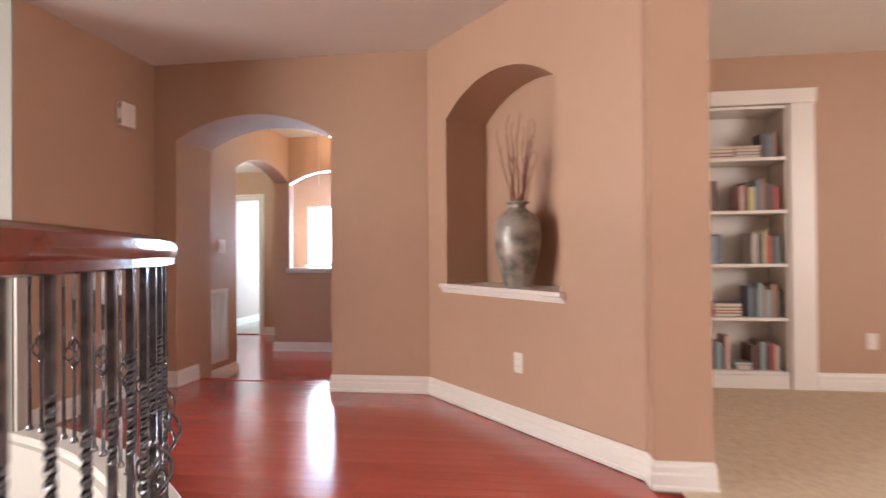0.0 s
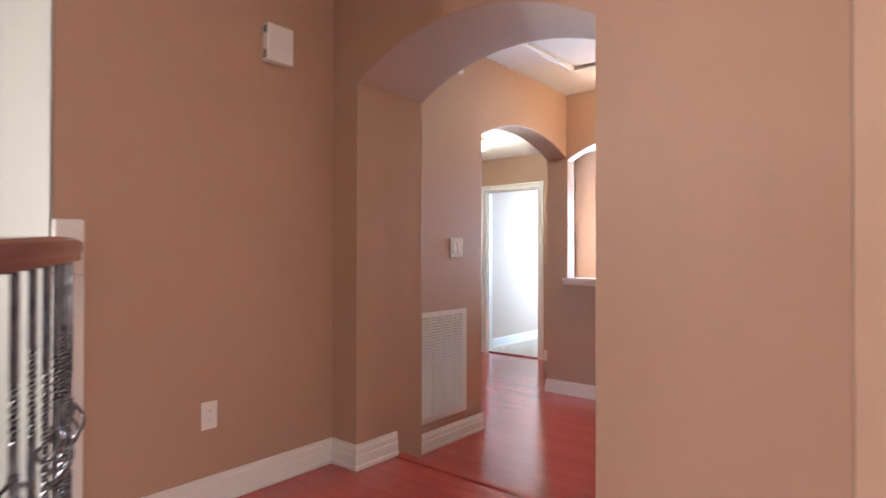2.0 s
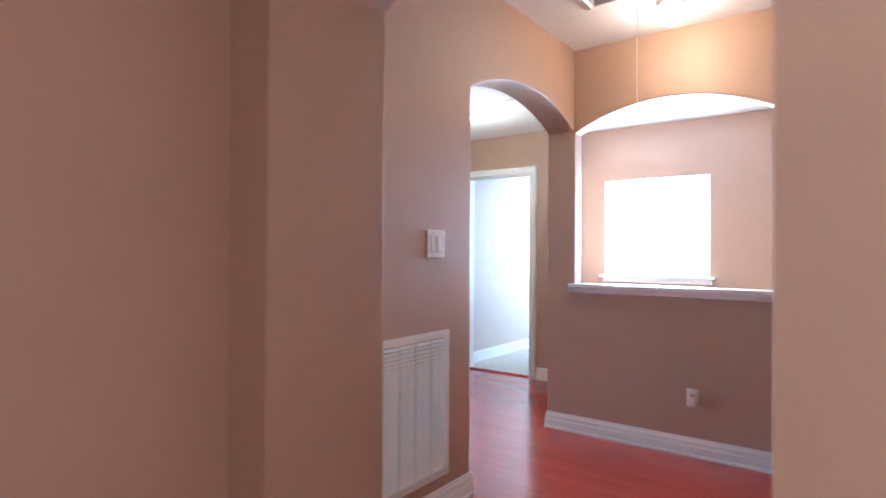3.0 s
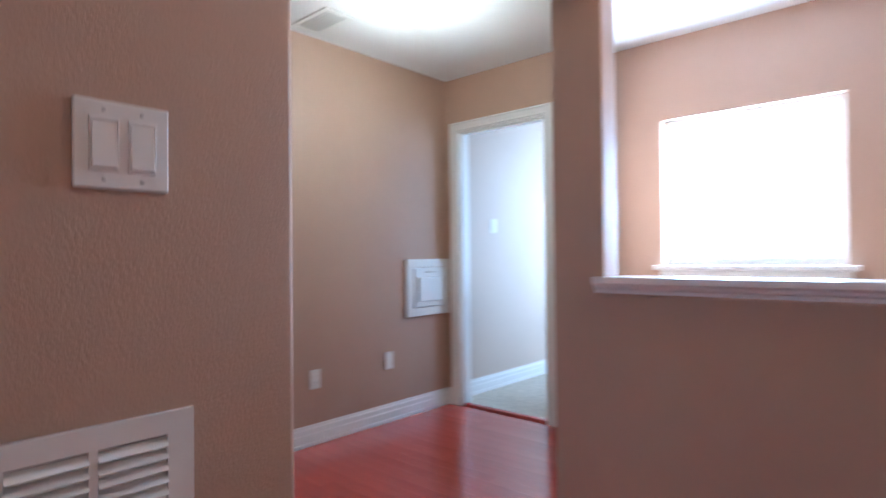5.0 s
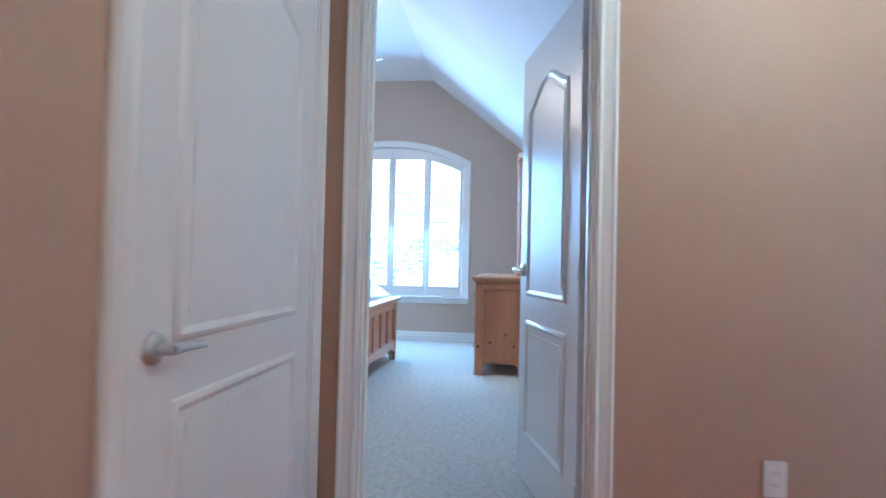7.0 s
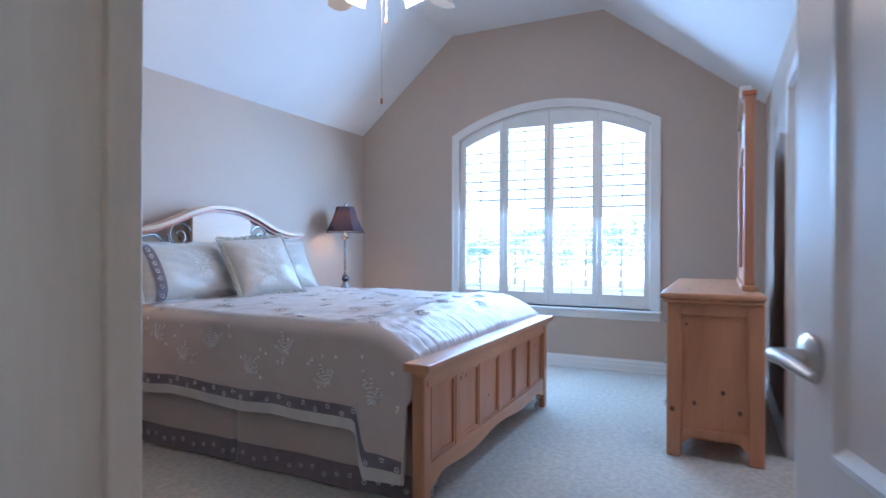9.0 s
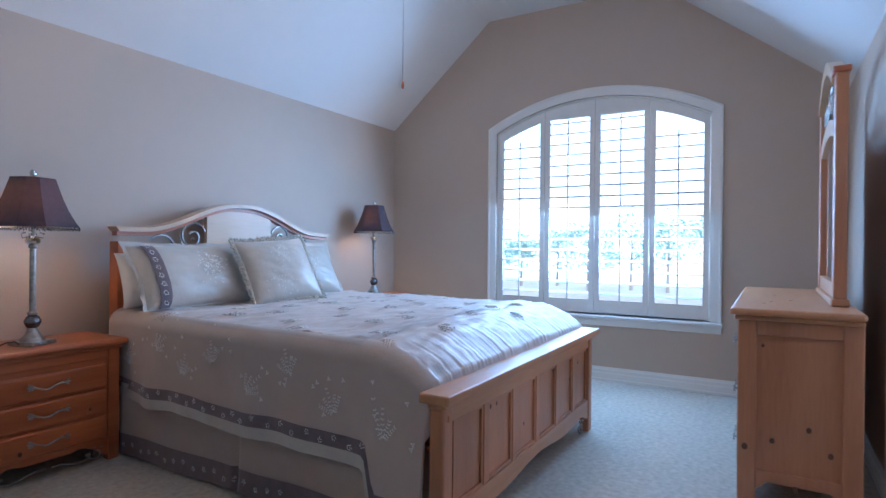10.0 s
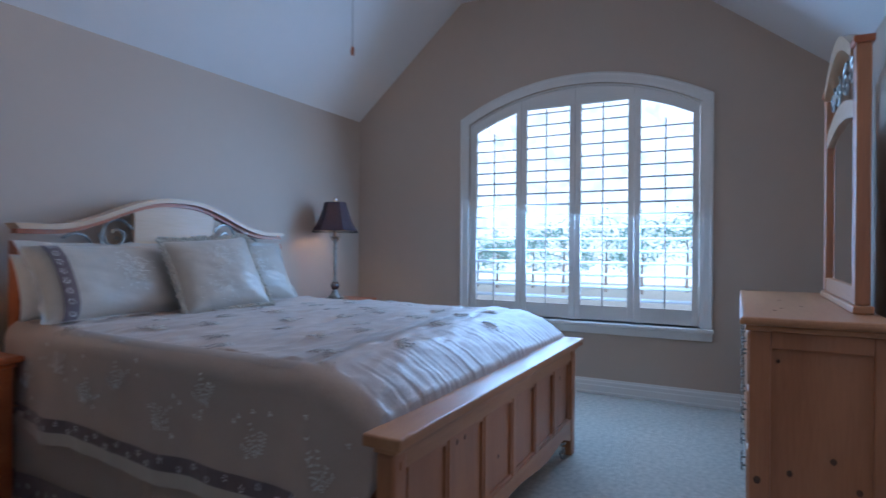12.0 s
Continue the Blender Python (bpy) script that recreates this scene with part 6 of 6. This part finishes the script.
part("lower_rail", box(MX0, MX1, MY - 0.015, MY + 0.03, 0.035, 0.11, 0.006), PINEX, mi)
for x in (MX0, MX1):
    part("post", box(x - 0.04, x + 0.04, MY - 0.02, MY + 0.035, 0.035, 1.12, 0.008), PINE, mi)
    part("post_cap", box(x - 0.05, x + 0.05, MY - 0.03, MY + 0.045, 1.12, 1.15, 0.006), PINERED, mi)
part("glass", box(MX0 + 0.04, MX1 - 0.04, MY + 0.002, MY + 0.008, 0.11, 0.84), MIRROR, mi, "clear mirror glass")
part("back_board", box(MX0 + 0.04, MX1 - 0.04, MY + 0.0085, MY + 0.03, 0.11, 0.84), PINERED, mi)
mc, mh = (MX0 + MX1) / 2, (MX1 - MX0) / 2 - 0.04
low = [(mc + mh - 2 * mh * k / 24, 0.83 + 0.05 * math.sin(math.pi * k / 24)) for k in range(25)]
high = [(mc + mh - 2 * mh * k / 24, 0.90 + 0.07 * math.sin(math.pi * k / 24)) for k in range(25)]
part("crest_rail", plate(low + high[::-1], (), 0.04, upright((0, MY - 0.015, 0), (1, 0, 0), (0, 1, 0))), PINEPALE, mi)
low = [(mc + mh - 2 * mh * k / 24, 1.09 + 0.13 * math.sin(math.pi * k / 24)) for k in range(25)]
high = [(mc + mh - 2 * mh * k / 24, 1.14 + 0.15 * math.sin(math.pi * k / 24)) for k in range(25)]
part("crest_cap", plate(low + high[::-1], (), 0.06, upright((0, MY - 0.03, 0), (1, 0, 0), (0, 1, 0))), PINEPALE, mi)
for s in (-1, 1):
    for off, r in ((0.12, 0.085), (0.30, 0.07)):
        part("iron_scroll", tube([(u, MY, v) for u, v in scroll(mc + s * off, 1.06, r, 1.3, s, 1.2, 30)], 0.007, 7), PEWTER, mi, "pewter scroll in the crest", True)

# ---------------------------------------------------------------- pine hutch beside the door
PINEGREY = wood("pickled pine", (0.66, 0.57, 0.46), (0.57, 0.48, 0.37), "z", 0.45, 0.1)
hu = thing("armoire", pose(BX - 0.018, 4.485, HALL), "pale pine hutch against the wall beside the door", "armoire")
HW, HD1, HD2 = 1.18, 0.276, 0.288       # width to +y, depth to -x
part("lower_body", box(-HD2, 0.0, 0.0, HW, 0.06, 0.672, 0.004), PINEGREY, hu)
part("plinth", box(-HD2 - 0.012, 0.0, -0.012, HW + 0.012, 0.0, 0.07, 0.006), PINEGREY, hu)
bm = sweep([(0.0, HW, 0.672), (-HD2, HW, 0.672), (-HD2, 0.0, 0.672), (0.0, 0.0, 0.672)][::-1], [(-0.05, 0.0), (0.012, 0.0), (0.016, 0.012), (0.030, 0.018), (0.034, 0.034), (0.024, 0.044), (0.010, 0.048), (-0.05, 0.048)])
part("waist_moulding", bm, PINEGREY, hu, "rounded pine waist moulding")
part("waist_board", box(-HD2 + 0.02, 0.0, 0.02, HW - 0.02, 0.673, 0.71), PINEGREY, hu)
part("upper_body", box(-HD1 + 0.03, 0.0, 0.02, HW - 0.012, 0.70, 1.80), PINEGREY, hu)
for x0, x1 in ((-HD1, -HD1 + 0.045), (-0.045, 0.0)):
    part("side_stile", box(x0, x1, HW - 0.02, HW, 0.70, 1.80, 0.003), PINEGREY, hu)
for z0, z1 in ((0.70, 0.77), (1.72, 1.80)):
    part("side_rail", box(-HD1 + 0.045, -0.045, HW - 0.02, HW, z0, z1, 0.003), PINEGREY, hu)
for k in range(2):
    dr = part("door", box(-HD1 - 0.018, -HD1 + 0.005, 0.03 + k * 0.565, 0.585 + k * 0.565, 0.78, 1.78, 0.006), PINEGREY, hu)
    part("knob", lathe([(0.0, 0.0), (0.012, 0.004), (0.016, 0.016), (0.0, 0.026)], 12), PEWTER, dr, "", True, pose(-HD1 - 0.02, 0.55 + k * 0.08, 1.15, 0, -90, 0))
    part("lower_door", box(-HD2 - 0.016, -HD2 + 0.005, 0.03 + k * 0.565, 0.585 + k * 0.565, 0.10, 0.65, 0.006), PINEGREY, hu)
bm = sweep([(0.0, HW, 1.78), (-HD1, HW, 1.78), (-HD1, 0.0, 1.78), (0.0, 0.0, 1.78)][::-1], [(-0.04, 0.0), (0.006, 0.0), (0.012, 0.02), (0.030, 0.03), (0.05, 0.05), (0.085, 0.07), (0.095, 0.09), (0.10, 0.11), (-0.04, 0.11)])
part("crown", bm, PINEGREY, hu, "stepped pine crown moulding")
part("top_board", box(-HD1, 0.0, 0.0, HW, 1.81, 1.86), PINEGREY, hu)

# ---------------------------------------------------------------- ceiling fan
fan = thing("ceiling_fan", pose(-7.38, 4.62, -0.11), "ceiling fan with pale blades and four lit tulip lamps", "ceiling fan")
BLADE = wood("pale fan blade", (0.60, 0.50, 0.38), (0.50, 0.40, 0.29), "x", 0.4)
part("downrod", lathe([(0.06, 3.315), (0.058, 3.27), (0.013, 3.18), (0.013, 2.80), (0.0, 2.80)], 16), NICKEL, fan, "", True)
part("motor", lathe([(0.0, 2.82), (0.05, 2.81), (0.105, 2.77), (0.115, 2.72), (0.10, 2.67), (0.05, 2.64), (0.0, 2.64)], 28), NICKEL, fan, "satin metal motor housing", True)
part("light_hub", lathe([(0.05, 2.645), (0.065, 2.61), (0.06, 2.57), (0.03, 2.55), (0.0, 2.545)], 24), NICKEL, fan, "", True)
for k in range(5):
    a = 25 + k * 72
    bm = plate([(0.17, -0.05), (0.30, -0.062), (0.58, -0.07), (0.64, -0.045), (0.655, 0.0), (0.64, 0.045), (0.58, 0.07), (0.30, 0.062), (0.17, 0.05)], (), 0.007)
    bm.transform(pose(0, 0, 2.625, 11, 0, 0))
    b = part("blade", bm, BLADE, fan, "", False, pose(0, 0, 0, 0, 0, a))
    part("blade_iron", tube([(0.09, 0, 2.69), (0.13, 0, 2.66), (0.16, 0, 2.632), (0.23, 0, 2.632)], 0.011, 8), NICKEL, b)
for k in range(4):
    a = 70 + k * 90
    tl = part("lamp_arm", tube([(0.05, 0, 2.605), (0.14, 0, 2.625), (0.185, 0, 2.61)], 0.008, 8), NICKEL, fan, "", True, pose(0, 0, 0, 0, 0, a))
    bm = lathe([(0.016, 0.0), (0.028, -0.012), (0.043, -0.05), (0.052, -0.09), (0.062, -0.125), (0.058, -0.124), (0.048, -0.09), (0.038, -0.05), (0.022, -0.014), (0.0, -0.004)], 18)
    bm.transform(pose(0.185, 0, 2.61, 0, -33, 0))
    part("tulip_shade", bm, BULBLIT, tl, "lit frosted tulip shade", True)
for dx, zlen in ((0.025, 0.65), (-0.02, 0.19)):
    ch = part("pull_chain", tube([(dx, 0.02, 2.55), (dx, 0.02, 2.55 - zlen)], 0.0022, 6), NICKEL, fan)
    part("chain_fob", lathe([(0.0, 0.0), (0.006, -0.006), (0.008, -0.024), (0.005, -0.038), (0.0, -0.04)], 10), PINERED, ch, "", True, pose(dx, 0.02, 2.55 - zlen))

# ---------------------------------------------------------------- out of doors
# The yard's colour is lightened to hold the outdoor glare.
GRASS = material("lawn paled by painted glare", (0.50, 0.50, 0.44), 0.9, 0, (0.40, 0.42, 0.35), 3, 0.4, 60)
# Leaves and bark carry the daylight haze in their base colours.
LEAF = material("leaves paled by painted haze", (0.54, 0.76, 0.70), 0.5, 0, (0.38, 0.62, 0.56), 8, random_shift=0.3)
BARK = material("bark paled by painted haze", (0.45, 0.42, 0.37), 0.9, 0, (0.34, 0.31, 0.27), 14, 0.6, 40)
structure("ground", box(-400, 400, -400, 400, -3.4, -3.15), GRASS, "yard outside the house with sun glare painted into its colour", "ground")
HAZE = glow("glowing painted haze", (0.86, 0.95, 1.0), 1.5)
nt = HAZE.node_tree                        # far foliage, with the glare's wash painted into the glowing colour
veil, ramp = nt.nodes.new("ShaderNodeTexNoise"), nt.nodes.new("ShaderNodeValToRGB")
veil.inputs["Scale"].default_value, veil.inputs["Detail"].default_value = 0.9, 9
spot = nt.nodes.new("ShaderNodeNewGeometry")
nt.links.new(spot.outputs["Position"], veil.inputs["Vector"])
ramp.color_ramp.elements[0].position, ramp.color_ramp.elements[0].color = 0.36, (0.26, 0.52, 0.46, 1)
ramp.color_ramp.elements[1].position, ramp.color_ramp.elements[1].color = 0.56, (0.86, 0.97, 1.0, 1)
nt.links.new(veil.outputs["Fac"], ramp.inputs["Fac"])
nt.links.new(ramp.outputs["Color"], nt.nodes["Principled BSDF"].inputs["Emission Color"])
# Upright glowing sheet; the haze is in its emission colour.
structure("backdrop", box(-75.2, -75, -60, 70, -3.1, 26), HAZE, "glowing sheet with haze and washed-out foliage painted in", "backdrop")
structure("backdrop_north", box(-3.6, -1.2, 9.10, 9.14, 0.2, 2.6), glow("blown-out daylight", (0.92, 0.97, 1.0), 3.0), "bright hazy sky beyond the small window", "backdrop")


def tree(x, y, h, seed):
    rnd = random.Random(seed)
    th = thing("tree", pose(x, y, -3.15), "leafy garden tree with daylight haze painted into leaves and bark", "tree", "garden trees")
    bm = tube([(0, 0, 0), (0.05, 0.02, h * 0.25), (0.0, 0.08, h * 0.5), (0.06, 0.0, h * 0.8)], [0.17, 0.14, 0.10, 0.04], 9)
    limbs = []
    for k in range(9):
        a, z = rnd.uniform(0, 6.28), h * rnd.uniform(0.28, 0.75)
        r = h * rnd.uniform(0.16, 0.30)
        tip = Vector((r * math.cos(a), r * math.sin(a), z + h * rnd.uniform(0.05, 0.2)))
        tube([(0, 0.03, z), tip * 0.5 + Vector((0, 0, z * 0.52)), tip], [0.06, 0.04, 0.015], 6, bm)
        limbs.append(tip)
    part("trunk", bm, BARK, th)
    verts, faces = [], []
    for tip in limbs + [Vector((0, 0, h * 0.9)), Vector((0.3, 0.2, h * 0.7))]:
        for _ in range(70):
            p = tip + Vector((rnd.gauss(0, h * 0.085), rnd.gauss(0, h * 0.085), rnd.gauss(0, h * 0.07)))
            u = Vector((rnd.uniform(-1, 1), rnd.uniform(-1, 1), rnd.uniform(-1, 1))).normalized()
            w = u.orthogonal().normalized() * 0.10
            u = u * 0.17
            i0 = len(verts)
            verts += [p - u, p + w, p + u, p - w]
            faces.append((i0, i0 + 1, i0 + 2, i0 + 3))
    me = bpy.data.meshes.new("crown")
    me.from_pydata(verts, [], faces)
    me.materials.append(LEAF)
    cr = new("crown", me)
    cr.parent = th
    cr["kind"] = "stuff"


for i in range(7):
    rnd_ = random.Random(40 + i)
    tree(-58 - rnd_.uniform(0, 8), -20 + i * 3.6 + rnd_.uniform(-0.8, 0.8), 6.0 + 0.3 * i + rnd_.uniform(-0.6, 0.6), i)

# ---------------------------------------------------------------- floor boards, nearest first
BOARDS = [finish(box(0, l, 0, 0.0815, -0.011, 0.0), "board", CHERRY) for l in (0.55, 0.8, 1.05, 1.3)]
LENS = (0.55, 0.8, 1.05, 1.3)
floor_l, floor_h = bpy.data.objects["floor_landing"], bpy.data.objects["floor_hall"]


def lay(parent, x0, x1, y0, y1, z, inside, limit, seed):
    """Boards in rows along x; those within the outline become boards of their own."""
    rnd = random.Random(seed)
    count, rest = 0, bmesh.new()
    y = y0
    while y < y1 - 0.05:
        x = x0 - rnd.uniform(0, 0.9)
        while x < x1:
            k = rnd.randrange(4)
            a, b = max(x, x0), min(x + LENS[k], x1)
            spans = inside(y, a, b)
            if spans:
                p, q_ = spans
                whole = abs(p - x) < 1e-6 and abs(q_ - x - LENS[k]) < 1e-6
                if count < limit:
                    if whole:
                        o = new("board", BOARDS[k])
                    else:
                        o = new("board", finish(box(0, q_ - p - 0.0008, 0, 0.0815, -0.011, 0.0), "board", CHERRY))
                    o.parent = parent
                    o.matrix_basis = pose(p + 0.0004, y, z)
                    count += 1
                else:
                    box(p + 0.0004, q_ - 0.0004, y, y + 0.0815, z - 0.011, z, 0, rest)
            x += LENS[k]
        y += 0.0825
    if len(rest.verts):
        o = part("board_rest", rest, CHERRY, parent)
        o["kind"] = "stuff"
    else:
        rest.free()


def landing_span(y, a, b):
    ym = y + 0.04
    lo, hi = LEFT_X + 0.001, 0.618
    if ym > ARCH_Y - 0.045:
        lo, hi = ARCH_0 + 0.001, ARCH_1 - 0.001
    else:
        if y + 0.0825 > DY.y:
            t = (y + 0.0825 - DX.y) / (DY.y - DX.y)
            hi = DX.x + (DY.x - DX.x) * t - 0.002
        elif y + 0.0825 > 2.87:
            hi = 0.50
        r = SR - 0.055
        d = min(abs(y - SC.y), abs(y + 0.0825 - SC.y))
        if y < 3.30 and d < r:
            lo = max(lo, SC.x + math.sqrt(r * r - d * d))
    p, q_ = max(a, lo), min(b, hi)
    return (p, q_) if q_ - p > 0.03 else None


def hall_span(y, a, b):
    lo, hi = HALL_X + 0.001, HALL_R - 0.001
    if y + 0.0825 < 4.845:
        lo, hi = ARCH_0, ARCH_1
    if y > NEAR_Y + 0.001:
        lo = VEST_X + 0.001
        if y < 5.80:
            hi = HALL_R - 0.001
    if y + 0.0825 > END_Y:
        hi = HALL_X - HALL_T - 0.002 - max(0, (y + 0.0825 - 7.234)) * 0.3345 - 0.01
    p, q_ = max(a, lo), min(b, hi)
    return (p, q_) if q_ - p > 0.03 else None


lay(floor_l, LEFT_X, 0.62, 0.40, 4.63, 0.0, landing_span, 300, 5)
lay(floor_h, VEST_X, HALL_R, 4.69, 8.44, WOOD, hall_span, 300, 6)
